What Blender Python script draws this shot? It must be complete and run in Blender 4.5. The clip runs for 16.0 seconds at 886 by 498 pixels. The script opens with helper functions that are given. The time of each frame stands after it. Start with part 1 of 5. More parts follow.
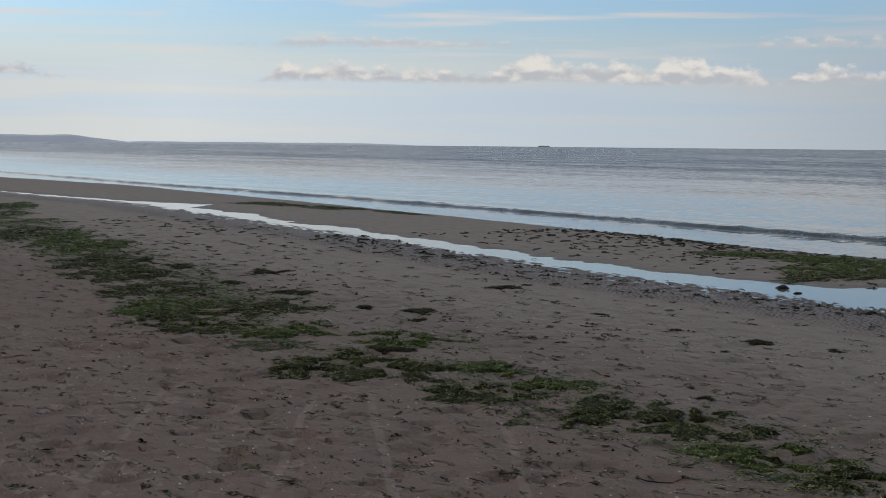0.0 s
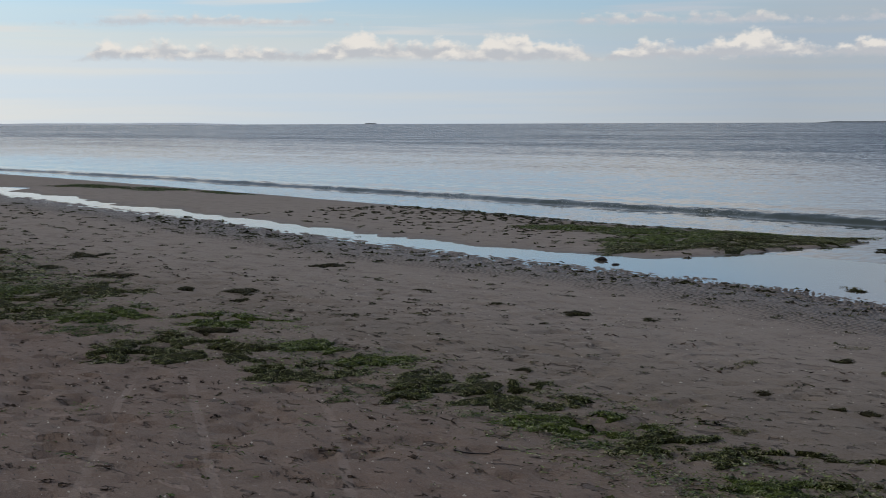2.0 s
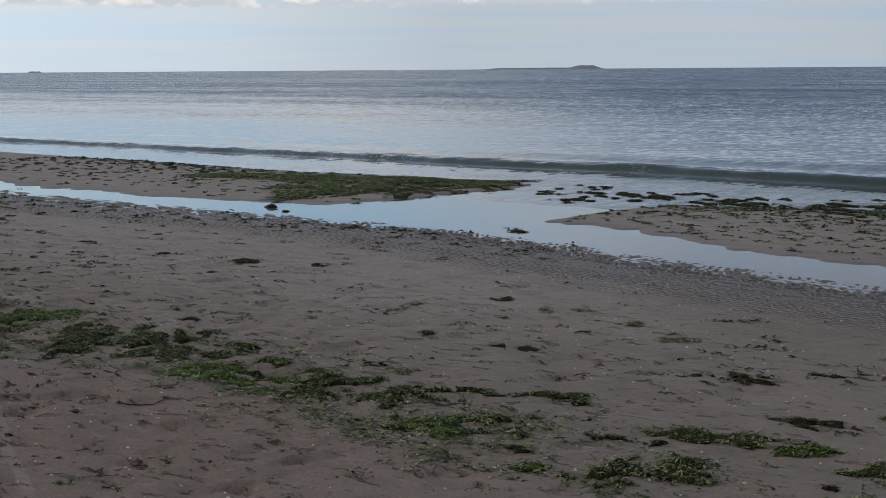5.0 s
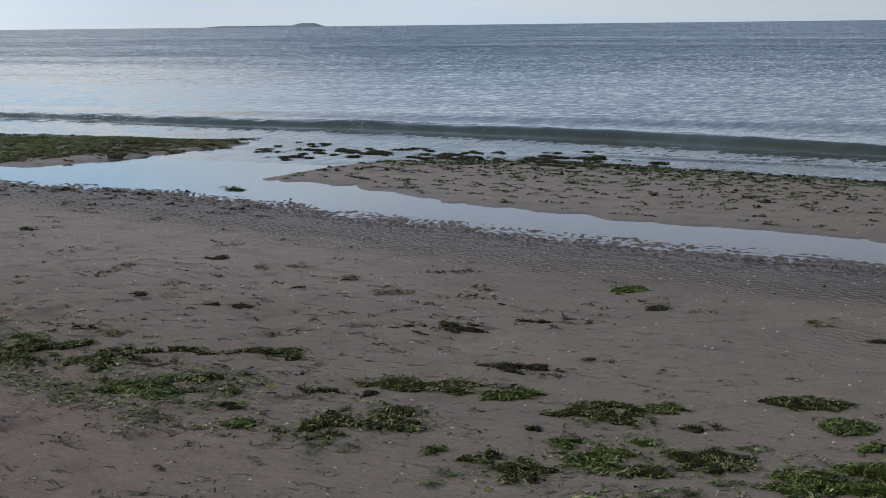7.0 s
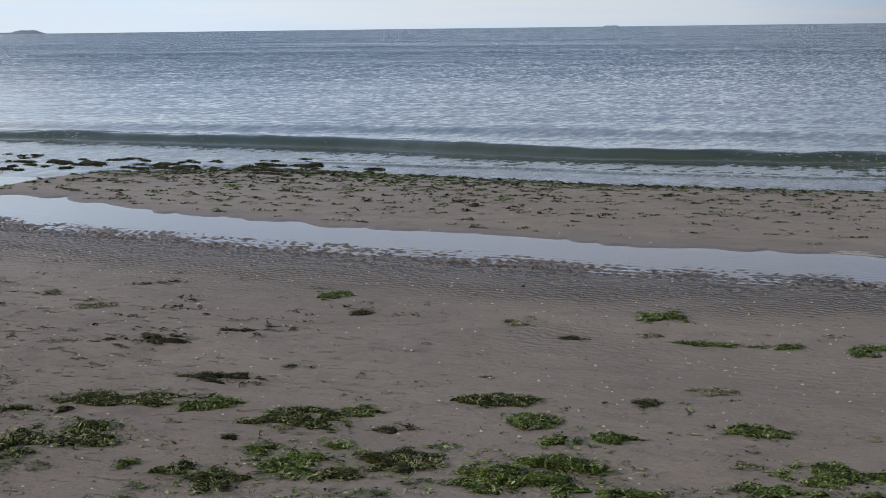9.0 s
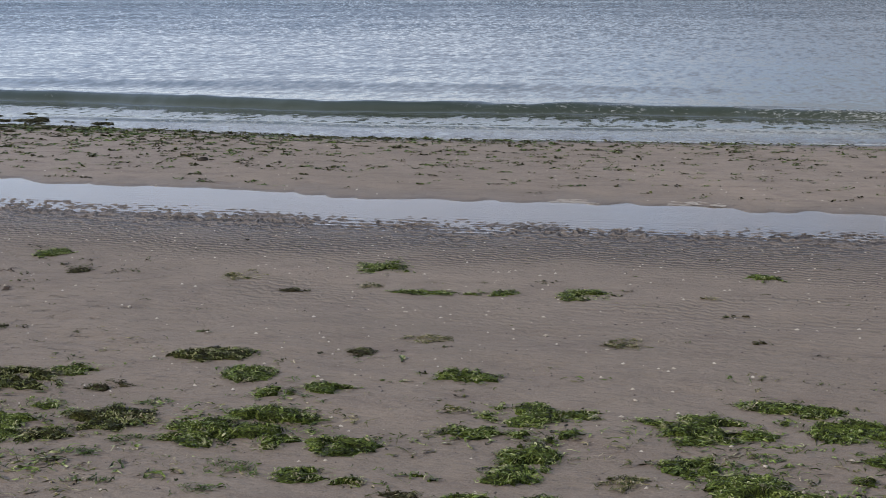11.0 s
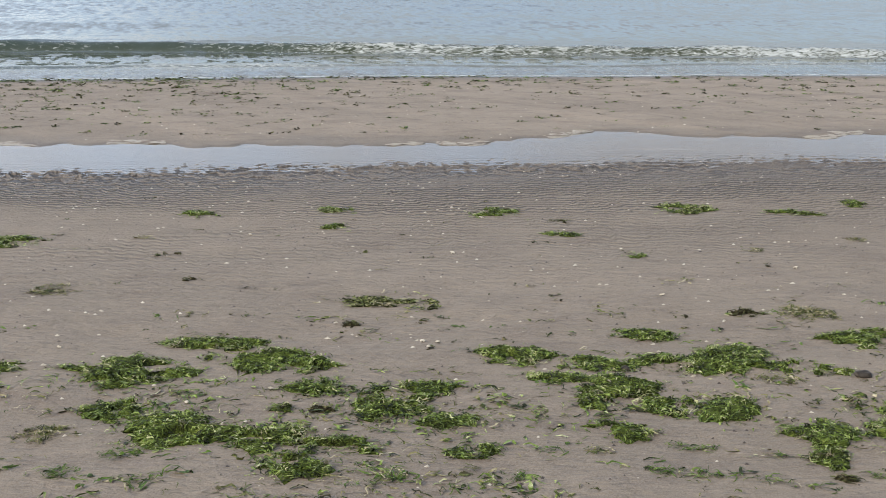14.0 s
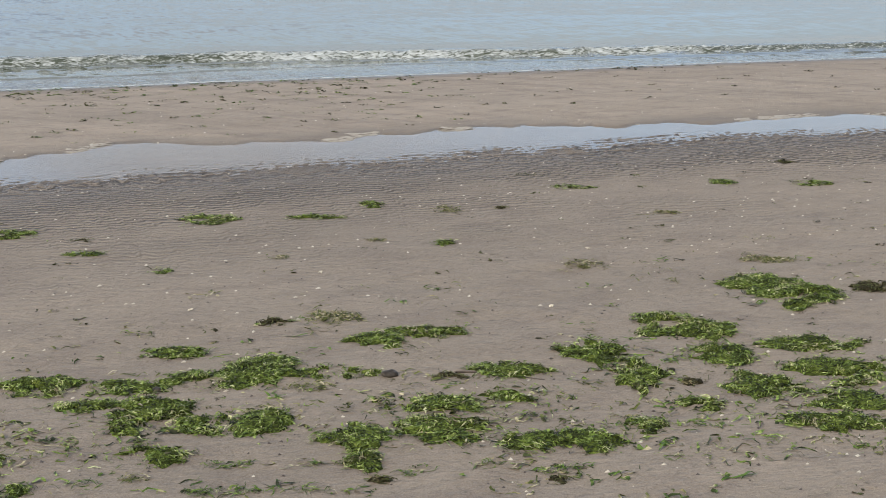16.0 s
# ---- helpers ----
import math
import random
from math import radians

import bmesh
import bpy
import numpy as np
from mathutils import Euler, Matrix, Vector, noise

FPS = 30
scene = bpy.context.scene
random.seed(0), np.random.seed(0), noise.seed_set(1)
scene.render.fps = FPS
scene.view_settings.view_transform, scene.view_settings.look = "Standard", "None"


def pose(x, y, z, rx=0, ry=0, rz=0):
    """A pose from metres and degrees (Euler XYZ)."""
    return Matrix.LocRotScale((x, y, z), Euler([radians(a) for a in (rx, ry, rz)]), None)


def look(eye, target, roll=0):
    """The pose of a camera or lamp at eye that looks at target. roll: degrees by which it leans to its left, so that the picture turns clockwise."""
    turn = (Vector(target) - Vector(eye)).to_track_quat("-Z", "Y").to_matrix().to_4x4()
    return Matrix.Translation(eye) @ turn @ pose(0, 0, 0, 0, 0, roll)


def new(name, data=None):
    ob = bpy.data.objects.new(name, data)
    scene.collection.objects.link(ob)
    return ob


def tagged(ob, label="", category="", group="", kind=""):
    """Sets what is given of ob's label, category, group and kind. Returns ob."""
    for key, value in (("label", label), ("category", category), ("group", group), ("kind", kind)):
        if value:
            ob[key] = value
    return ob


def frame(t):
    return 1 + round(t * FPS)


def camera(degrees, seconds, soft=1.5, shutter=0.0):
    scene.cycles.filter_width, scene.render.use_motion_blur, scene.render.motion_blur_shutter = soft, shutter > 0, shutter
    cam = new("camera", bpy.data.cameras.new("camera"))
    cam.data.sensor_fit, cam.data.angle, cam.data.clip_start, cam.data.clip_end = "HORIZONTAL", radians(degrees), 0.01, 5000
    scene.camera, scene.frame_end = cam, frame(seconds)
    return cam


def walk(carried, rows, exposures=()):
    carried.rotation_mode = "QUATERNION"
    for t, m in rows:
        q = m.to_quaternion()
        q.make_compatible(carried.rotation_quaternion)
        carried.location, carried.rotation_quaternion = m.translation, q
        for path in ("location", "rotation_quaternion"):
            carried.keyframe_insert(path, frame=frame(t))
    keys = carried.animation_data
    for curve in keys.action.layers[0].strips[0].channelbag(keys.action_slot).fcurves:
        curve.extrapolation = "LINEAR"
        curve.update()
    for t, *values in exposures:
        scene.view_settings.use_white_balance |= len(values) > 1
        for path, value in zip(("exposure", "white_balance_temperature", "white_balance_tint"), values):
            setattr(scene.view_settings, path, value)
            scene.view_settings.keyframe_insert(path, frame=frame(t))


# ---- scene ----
cam = camera(32.36, 16.0, soft=0.6)


def shot(x, y, z, tilt, turn, roll):
    return pose(x, y, z, tilt, 0, turn) @ pose(0, 0, 0, 0, 0, roll)


PATH = [
    (0, shot(0, 0, 1.7, 86.115, 60.136, 0.556)),
    (0.5, shot(0.02, 0.014, 1.706, 86.188, 58.68, 0.649)),
    (1, shot(0.042, 0.028, 1.708, 85.976, 57.147, 0.42)),
    (1.5, shot(0.049, 0.039, 1.701, 85.507, 55.527, 0.089)),
    (2, shot(0.074, 0.042, 1.703, 85.293, 53.712, -0.202)),
    (2.5, shot(0.093, 0.046, 1.708, 85.046, 52.056, -0.372)),
    (3, shot(0.093, 0.049, 1.702, 84.684, 50.397, -0.411)),
    (3.5, shot(0.11, 0.062, 1.697, 84.378, 48.442, -0.496)),
    (3.7, shot(0.11, 0.063, 1.695, 84.186, 47.544, -0.567)),
    (5.8, shot(0.16, 0.111, 1.674, 82.862, 37.421, -0.337)),
    (6, shot(0.172, 0.104, 1.666, 82.724, 36.284, -0.389)),
    (6.5, shot(0.184, 0.109, 1.666, 82.164, 33.535, -0.516)),
    (7, shot(0.203, 0.142, 1.669, 81.635, 31.299, -0.653)),
    (7.5, shot(0.252, 0.149, 1.668, 81.325, 29.061, -0.669)),
    (8, shot(0.31, 0.156, 1.666, 81.327, 26.716, -0.71)),
    (8.5, shot(0.354, 0.153, 1.677, 81.605, 23.952, -0.725)),
    (9, shot(0.396, 0.156, 1.681, 81.765, 21.227, -0.721)),
    (9.2, shot(0.411, 0.156, 1.682, 81.774, 20.27, -0.691)),
    (11.3, shot(0.575, 0.154, 1.681, 79.518, 9.946, -0.283)),
    (11.5, shot(0.589, 0.153, 1.679, 79.26, 8.752, -0.274)),
    (12, shot(0.611, 0.147, 1.683, 78.842, 5.69, -0.045)),
    (12.5, shot(0.642, 0.162, 1.681, 78.527, 2.598, 0.154)),
    (13, shot(0.687, 0.159, 1.693, 78.162, -0.672, 0.281)),
    (13.5, shot(0.733, 0.163, 1.69, 77.833, -4.308, 0.358)),
    (14, shot(0.765, 0.175, 1.695, 77.474, -8.327, 0.333)),
    (14.5, shot(0.769, 0.205, 1.706, 77.263, -12.638, 0.283)),
    (15, shot(0.776, 0.226, 1.719, 77.387, -17.23, 0.339)),
    (15.5, shot(0.797, 0.22, 1.722, 77.628, -21.673, 0.328)),
    (16, shot(0.812, 0.211, 1.732, 77.684, -26.141, 0.261)),
]
EXPOSURE = [(0, -0.06, 7030, 11), (0.5, 0, 7030, 11), (1, 0.08, 7030, 11), (1.5, 0.06, 7030, 11), (3, 0, 6980, 11), (3.5, 0.06, 6930, 11), (6, 0.42, 6880, 10.5), (6.5, 0.52, 6880, 10.5), (7, 0.54, 6880, 10.5), (7.5, 0.84, 6880, 11.5), (8, 0.86, 6930, 11.5), (9, 0.84, 6980, 11.5), (11.5, 1.38, 7280, 14), (12, 1.54, 7350, 14), (12.5, 1.56, 7420, 12), (13, 1.57, 7550, 9.5), (13.5, 1.66, 7400, 8.5), (14, 1.8, 7450, 8.5), (16, 1.78, 7620, 8.5)]
walk(cam, PATH, EXPOSURE)


# ---- small node kit ----
def add_node(tree, kind, **values):
    n = tree.nodes.new(kind)
    for key, value in values.items():
        if key in ("operation", "blend_type", "data_type", "noise_dimensions", "sky_type", "feature", "wave_type", "attribute_name", "vector_type", "bands_direction", "interpolation_type"):
            exec_set(n, key, value)
    return n


def exec_set(n, key, value):
    if key == "operation":
        n.operation = value
    elif key == "blend_type":
        n.blend_type = value
    elif key == "data_type":
        n.data_type = value
    elif key == "noise_dimensions":
        n.noise_dimensions = value
    elif key == "sky_type":
        n.sky_type = value
    elif key == "feature":
        n.feature = value
    elif key == "attribute_name":
        n.attribute_name = value
    elif key == "vector_type":
        n.vector_type = value
    elif key == "interpolation_type":
        n.interpolation_type = value


def plug(tree, socket, value):
    if isinstance(value, bpy.types.NodeSocket):
        tree.links.new(value, socket)
    elif value is not None:
        socket.default_value = value


def calc(tree, op, a, b=None, c=None):
    n = add_node(tree, "ShaderNodeMath", operation=op)
    for socket, value in zip(n.inputs, (a, b, c)):
        plug(tree, socket, value)
    return n.outputs[0]


def span(tree, x, a, b, lo=0.0, hi=1.0):
    n = add_node(tree, "ShaderNodeMapRange", interpolation_type="SMOOTHSTEP")
    for socket, value in zip(n.inputs, (x, a, b, lo, hi)):
        plug(tree, socket, value)
    return n.outputs[0]


def blend(tree, t, a, b, how="MIX"):
    n = add_node(tree, "ShaderNodeMix", data_type="RGBA", blend_type=how)
    for socket, value in ((n.inputs[0], t), (n.inputs[6], a), (n.inputs[7], b)):
        if isinstance(value, tuple) and len(value) == 3:
            value = (*value, 1.0)
        plug(tree, socket, value)
    return n.outputs[2]


def noise_tex(tree, where, scale, detail=4.0, rough=0.55, warp=0.0):
    n = tree.nodes.new("ShaderNodeTexNoise")
    plug(tree, n.inputs["Vector"], where)
    n.inputs["Scale"].default_value = scale
    n.inputs["Detail"].default_value = detail
    n.inputs["Roughness"].default_value = rough
    n.inputs["Distortion"].default_value = warp
    return n.outputs["Fac"]


def stretch(tree, where, scale, shift=(0, 0, 0)):
    n = tree.nodes.new("ShaderNodeMapping")
    plug(tree, n.inputs["Vector"], where)
    n.inputs["Scale"].default_value = scale
    n.inputs["Location"].default_value = shift
    return n.outputs[0]


def triple(tree, x, y, z=0.0):
    n = tree.nodes.new("ShaderNodeCombineXYZ")
    for socket, value in zip(n.inputs, (x, y, z)):
        plug(tree, socket, value)
    return n.outputs[0]


def ramp(tree, x, stops):
    n = tree.nodes.new("ShaderNodeValToRGB")
    plug(tree, n.inputs[0], x)
    while len(n.color_ramp.elements) < len(stops):
        n.color_ramp.elements.new(0.5)
    for e, (at, colour) in zip(n.color_ramp.elements, stops):
        e.position, e.color = at, (*colour, 1.0)
    return n.outputs[0]


def attribute(tree, name):
    return add_node(tree, "ShaderNodeAttribute", attribute_name=name).outputs["Fac"]


def relief(tree, height, strength, distance, below=None):
    n = tree.nodes.new("ShaderNodeBump")
    n.inputs["Strength"].default_value = strength
    n.inputs["Distance"].default_value = distance
    plug(tree, n.inputs["Height"], height)
    if below is not None:
        plug(tree, n.inputs["Normal"], below)
    return n.outputs[0]


def material(name):
    m = bpy.data.materials.new(name)
    m.use_nodes = True
    tree = m.node_tree
    return m, tree, tree.nodes["Principled BSDF"]


def position(tree):
    return tree.nodes.new("ShaderNodeNewGeometry").outputs["Position"]


# ---- sky and sun ----
SUN_TURN, SUN_HEIGHT = radians(215), radians(30)
world = bpy.data.worlds.new("sky")
scene.world = world
world.use_nodes = True
w = world.node_tree
sky = add_node(w, "ShaderNodeTexSky", sky_type="NISHITA")
sky.sun_disc = False
sky.sun_elevation = SUN_HEIGHT
sky.sun_rotation = radians(90) - SUN_TURN
sky.dust_density = 1.5
way = w.nodes.new("ShaderNodeTexCoord").outputs["Generated"]
parts3 = w.nodes.new("ShaderNodeSeparateXYZ")
plug(w, parts3.inputs[0], way)
dx, dy, dz = parts3.outputs
turn = calc(w, "DEGREES", calc(w, "ARCTAN2", dy, dx))
rise = calc(w, "DEGREES", calc(w, "ARCSINE", dz))
# pale haze low over the sea, thinning into blue, then broken high cloud
glow = ramp(w, calc(w, "DIVIDE", calc(w, "ABSOLUTE", calc(w, "SUBTRACT", turn, 160.0)), 180.0), [(0.0, (0.66, 0.725, 0.785)), (0.11, (0.505, 0.58, 0.665)), (0.16, (0.395, 0.46, 0.54)), (0.22, (0.395, 0.462, 0.545)), (0.33, (0.315, 0.362, 0.432)), (0.40, (0.130, 0.150, 0.188)), (0.7, (0.15, 0.172, 0.21))])
layer = noise_tex(w, triple(w, calc(w, "MULTIPLY", turn, 0.05), calc(w, "MULTIPLY", rise, 1.1), 11.0), 1.0, 3.0, 0.5)
haze_colour = blend(w, 1.0, glow, blend(w, span(w, layer, 0.35, 0.65), (9.1, 9.9, 10.7), (10.4, 10.2, 9.9)), "MULTIPLY")
blue_side = span(w, calc(w, "ABSOLUTE", calc(w, "SUBTRACT", turn, 160.0)), 22.0, 40.0)
haze = span(w, rise, calc(w, "MULTIPLY_ADD", blue_side, 1.5, 1.9), calc(w, "MULTIPLY_ADD", blue_side, 6.5, 5.4), 0.97, 0.1)
colour = blend(w, haze, blend(w, 1.0, sky.outputs[0], (0.82, 1.18, 1.70), "MULTIPLY"), haze_colour)
veil_at = stretch(w, way, (1.6, 1.6, 4.0))
veil = span(w, noise_tex(w, veil_at, 1.6, 5.0, 0.6), 0.3, 0.6, 0.72, 1.0)
veil = calc(w, "MULTIPLY", veil, calc(w, "MAXIMUM", span(w, rise, 5.7, 8.5), calc(w, "MULTIPLY", blue_side, span(w, rise, 3.5, 9.0))))
far_side = span(w, calc(w, "ABSOLUTE", calc(w, "SUBTRACT", turn, 160.0)), 48.0, 85.0)
aloft = span(w, rise, 11.0, 24.0)
west = blend(w, aloft, (7.7, 8.0, 8.4), (3.9, 5.2, 7.4))
north = blend(w, aloft, (2.8, 3.4, 4.5), (2.3, 3.2, 4.9))
colour = blend(w, veil, colour, blend(w, blue_side, west, blend(w, far_side, north, (1.72, 1.95, 2.42))))
# thin streaks
streak = noise_tex(w, triple(w, calc(w, "MULTIPLY", turn, 0.13), calc(w, "MULTIPLY", rise, 2.2), 3.0), 1.0, 3.0, 0.45, 0.1)
streak = calc(w, "MULTIPLY", span(w, streak, 0.50, 0.75), span(w, rise, 2.6, 3.9))
streak = calc(w, "MULTIPLY", streak, span(w, rise, 9.0, 5.0))
streak = calc(w, "MULTIPLY", streak, calc(w, "SUBTRACT", 1.0, blue_side))
colour = blend(w, calc(w, "MULTIPLY", streak, 0.75), colour, blend(w, span(w, turn, 136.0, 146.0), (5.3, 5.6, 6.4), (7.2, 7.0, 7.0)))


# heaped clouds in a low row: flat feet, billowed tops, lit from above
def billow(scale, lift, seed):
    v = w.nodes.new("ShaderNodeTexVoronoi")
    v.feature = "SMOOTH_F1"
    v.inputs["Smoothness"].default_value = 0.35
    v.inputs["Scale"].default_value = scale
    bent = calc(w, "MULTIPLY", noise_tex(w, triple(w, turn, calc(w, "MULTIPLY", rise, 1.5), seed), 1.4, 3.0, 0.6), 0.9)
    plug(w, v.inputs["Vector"], triple(w, calc(w, "ADD", turn, bent), calc(w, "ADD", calc(w, "MULTIPLY", calc(w, "ADD", rise, lift), 1.6), bent), seed))
    return v.outputs["Distance"]


def cloud_row(colour, foot_at, tall, stops, seed, bright, grey, most):
    cover = ramp(w, calc(w, "DIVIDE", turn, 180.0), [(at / 180.0, (v,) * 3) for at, v in stops])
    foot = calc(w, "ADD", foot_at, calc(w, "MULTIPLY", noise_tex(w, triple(w, calc(w, "MULTIPLY", turn, 0.22), 0.0, seed), 1.0, 2.0), 0.45))
    towers = span(w, noise_tex(w, triple(w, calc(w, "MULTIPLY", turn, 0.55), 0.0, seed + 4.0), 1.0, 3.0, 0.55), 0.25, 0.75, 0.5, 1.12)
    puff = calc(w, "ADD", calc(w, "MULTIPLY", billow(1.5, 0.0, seed), 0.62), calc(w, "MULTIPLY", billow(4.2, 0.0, seed + 2.0), 0.26))
    wisp = noise_tex(w, triple(w, calc(w, "MULTIPLY", turn, 3.0), calc(w, "MULTIPLY", rise, 5.0), seed), 1.0, 4.0, 0.6)
    high = calc(w, "MULTIPLY", calc(w, "MULTIPLY", cover, towers), tall)
    over = calc(w, "SUBTRACT", rise, foot)
    room = calc(w, "SUBTRACT", calc(w, "SUBTRACT", high, over), calc(w, "MULTIPLY", puff, 0.5))
    room = calc(w, "ADD", room, calc(w, "MULTIPLY", calc(w, "SUBTRACT", wisp, 0.5), 0.35))
    mask = calc(w, "MULTIPLY", span(w, room, -0.03, 0.30), span(w, calc(w, "ADD", over, calc(w, "MULTIPLY", calc(w, "SUBTRACT", wisp, 0.5), 0.3)), -0.08, 0.16))
    mask = calc(w, "MULTIPLY", mask, span(w, cover, 0.05, 0.3))
    lit = calc(w, "SUBTRACT", billow(1.5, 0.16, seed), billow(1.5, -0.06, seed))
    lit = calc(w, "ADD", calc(w, "MULTIPLY", lit, 1.1), span(w, over, 0.0, 0.75))
    lit = calc(w, "ADD", lit, calc(w, "MULTIPLY", calc(w, "SUBTRACT", wisp, 0.5), 0.7))
    tone = blend(w, span(w, lit, 0.05, 0.95), grey, bright)
    return blend(w, calc(w, "MULTIPLY", mask, most), colour, tone)


# thin lens-shaped layers above, then the heaps before them
colour = cloud_row(colour, 3.4, 0.85, [(118, 0.0), (126, 0.5), (134, 0.95), (138, 0.9), (141, 0.2), (145, 0.3), (149, 0.75), (154, 0.95), (157.5, 0.5), (160, 0.1), (172, 0.5)], 23.0, (7.0, 6.95, 7.0), (5.1, 5.4, 6.1), 0.7)
colour = cloud_row(colour, 2.12, 1.38, [(112, 0.0), (122, 0.85), (136.8, 0.9), (137.8, 0.35), (139, 1.0), (147, 0.95), (148.3, 0.45), (150.4, 0.62), (152.2, 0.95), (156, 0.9), (157.4, 0.1), (163.6, 0.0), (164.6, 0.7), (166.2, 0.6), (167, 0.1), (176, 0.4)], 7.4, (7.7, 7.65, 7.6), (4.7, 5.1, 5.8), 0.88)
plug(w, w.nodes["Background"].inputs["Color"], colour)
w.nodes["Background"].inputs["Strength"].default_value = 0.1

sun = new("sun", bpy.data.lights.new("sun", "SUN"))
sun.data.energy, sun.data.angle, sun.data.color = 1.2, radians(11), (1.0, 0.92, 0.83)
sun.matrix_world = look((0, 0, 30), (-math.cos(SUN_TURN) * math.cos(SUN_HEIGHT), -math.sin(SUN_TURN) * math.cos(SUN_HEIGHT), 30 - math.sin(SUN_HEIGHT)))


# ---- smooth random fields ----
def lattice(ix, iy, seed):
    h = (ix * 374761393 + iy * 668265263 + seed * 974634777) & 0xFFFFFFFF
    h = ((h ^ (h >> 13)) * 1274126177) & 0xFFFFFFFF
    return ((h ^ (h >> 16)) & 0xFFFF) / 65535.0


def field(x, y, seed=0):
    """Smooth values 0 to 1 over the plane, one cell a unit."""
    fx, fy = np.floor(x), np.floor(y)
    ix, iy = fx.astype(np.int64), fy.astype(np.int64)
    a, b = x - fx, y - fy
    a, b = a * a * (3 - 2 * a), b * b * (3 - 2 * b)
    lo = lattice(ix, iy, seed) * (1 - a) + lattice(ix + 1, iy, seed) * a
    hi = lattice(ix, iy + 1, seed) * (1 - a) + lattice(ix + 1, iy + 1, seed) * a
    return lo * (1 - b) + hi * b


def layered(x, y, seed=0, octaves=3):
    total, size = 0.0, 0.0
    for k in range(octaves):
        total = total + field(x * 2**k, y * 2**k, seed + 31 * k) / 2**k
        size += 1 / 2**k
    return total / size


def step(x, a, b):
    t = np.clip((x - a) / (b - a), 0, 1)
    return t * t * (3 - 2 * t)


# ---- the lie of the beach: x runs along the shore, y out to sea ----
WATER = -0.02
NEAR_S = [-200, -50, -42, -32, -26, -21, -17, -13, -11, -9, -6.8, -4.5, -2, 2, 6, 8.6, 9.6, 14, 60]
NEAR_U = [10.0, 12.7, 13.5, 12.95, 12.65, 12.1, 11.8, 11.8, 11.9, 11.5, 10.95, 10.55, 10.3, 10.2, 10.2, 10.15, 9.85, 9.4, 7]
FAR_S = [-200, -52, -44, -40, -38.5, -28, -23, -18, -15, -13.4, -10.3, -9, -7.5, -6, -4.5, -1, 3, 6.5, 8.3, 10.4, 16, 60]
FAR_U = [10.2, 12.98, 14.2, 15.3, 14.6, 13.65, 13.2, 13.0, 13.2, 13.6, 13.2, 13.3, 12.65, 12.0, 11.8, 11.45, 11.5, 11.5, 10.85, 10.75, 10.0, 7.3]
SHORE_S = [-200, -74, -60, -48, -39, -31, -25, -19, -14.2, -10.6, -9.4, -8, -6, -3.7, 0, 3.6, 6.5, 10, 14.5, 60]
SHORE_U = [12, 18.1, 19.6, 19.3, 19.0, 18.6, 18.2, 17.9, 18.0, 16.1, 16.6, 16.85, 16.55, 16.15, 16.15, 16.05, 15.85, 15.65, 15.35, 13]


def edges(s):
    near = np.interp(s, NEAR_S, NEAR_U) + 0.16 * (layered(s * 1.6, s * 0 + 3.0, 11) - 0.5)
    far = np.interp(s, FAR_S, FAR_U) + 0.24 * (0.6 - np.abs(2 * field(s * 1.5, s * 0 + 4.0, 14) - 1)) + 0.16 * (0.5 - np.abs(2 * field(s * 3.7, s * 0 + 4.0, 15) - 1)) + 0.75 * (layered(s * 0.8, s * 0 + 9.0, 12, 5) - 0.5)
    shore = np.interp(s, SHORE_S, SHORE_U) + 0.25 * (layered(s * 0.5, s * 0 + 5.0, 13) - 0.5)
    return near, far, shore


PITS = ((-6.70, 3.44, 0.07), (-6.56, 4.13, 0.07), (-9.32, 3.74, 0.08), (-8.95, 2.36, 0.09), (-6.83, 3.66, 0.05), (-8.2, 2.6, 0.07), (-7.4, 3.0, 0.06), (-10.6, 3.9, 0.08), (-12.2, 4.1, 0.09), (-5.6, 4.6, 0.06))
trod = random.Random(12)
PITS += tuple((trod.uniform(-13.0, -4.2), trod.uniform(1.6, 4.9), trod.uniform(0.04, 0.085)) for _ in range(46))
TRACKS = ((-6.71, 2.88, -9.57, 4.49), (-6.42, 3.44, -9.19, 4.71), (-6.13, 4.01, -8.05, 5.05), (-7.13, 2.07, -10.04, 3.55))


def track_mark(s, u):
    """How far a place lies in one of the old tyre tracks, 0 to 1."""
    mark = np.zeros(np.broadcast(s, u).shape)
    for x0, y0, x1, y1 in TRACKS:
        length = math.hypot(x1 - x0, y1 - y0)
        ex, ey = (x1 - x0) / length, (y1 - y0) / length
        along = (s - x0) * ex + (u - y0) * ey
        aside = np.abs((u - y0) * ex - (s - x0) * ey + 0.05 * (field(along * 0.8, along * 0 + x0, 29) - 0.5))
        mark = np.maximum(mark, (1 - step(aside, 0.04, 0.08)) * step(along, -2.5, -1.5) * (1 - step(along, length * 0.9, length * 1.15)))
    return mark * (0.45 + 0.55 * field(np.asarray(s) * 3.0, np.asarray(u) * 3.0, 28))


def ripple_wave(s, u):
    """Short-crested ripple marks, about -1 to 1."""
    bend = layered(s * 1.1, u * 1.1, 24)
    return np.sin(2 * np.pi * ((u + 0.10 * s) / 0.11 + 2.0 * bend + 1.0 * field(s * 9.0, u * 3.5, 30)))


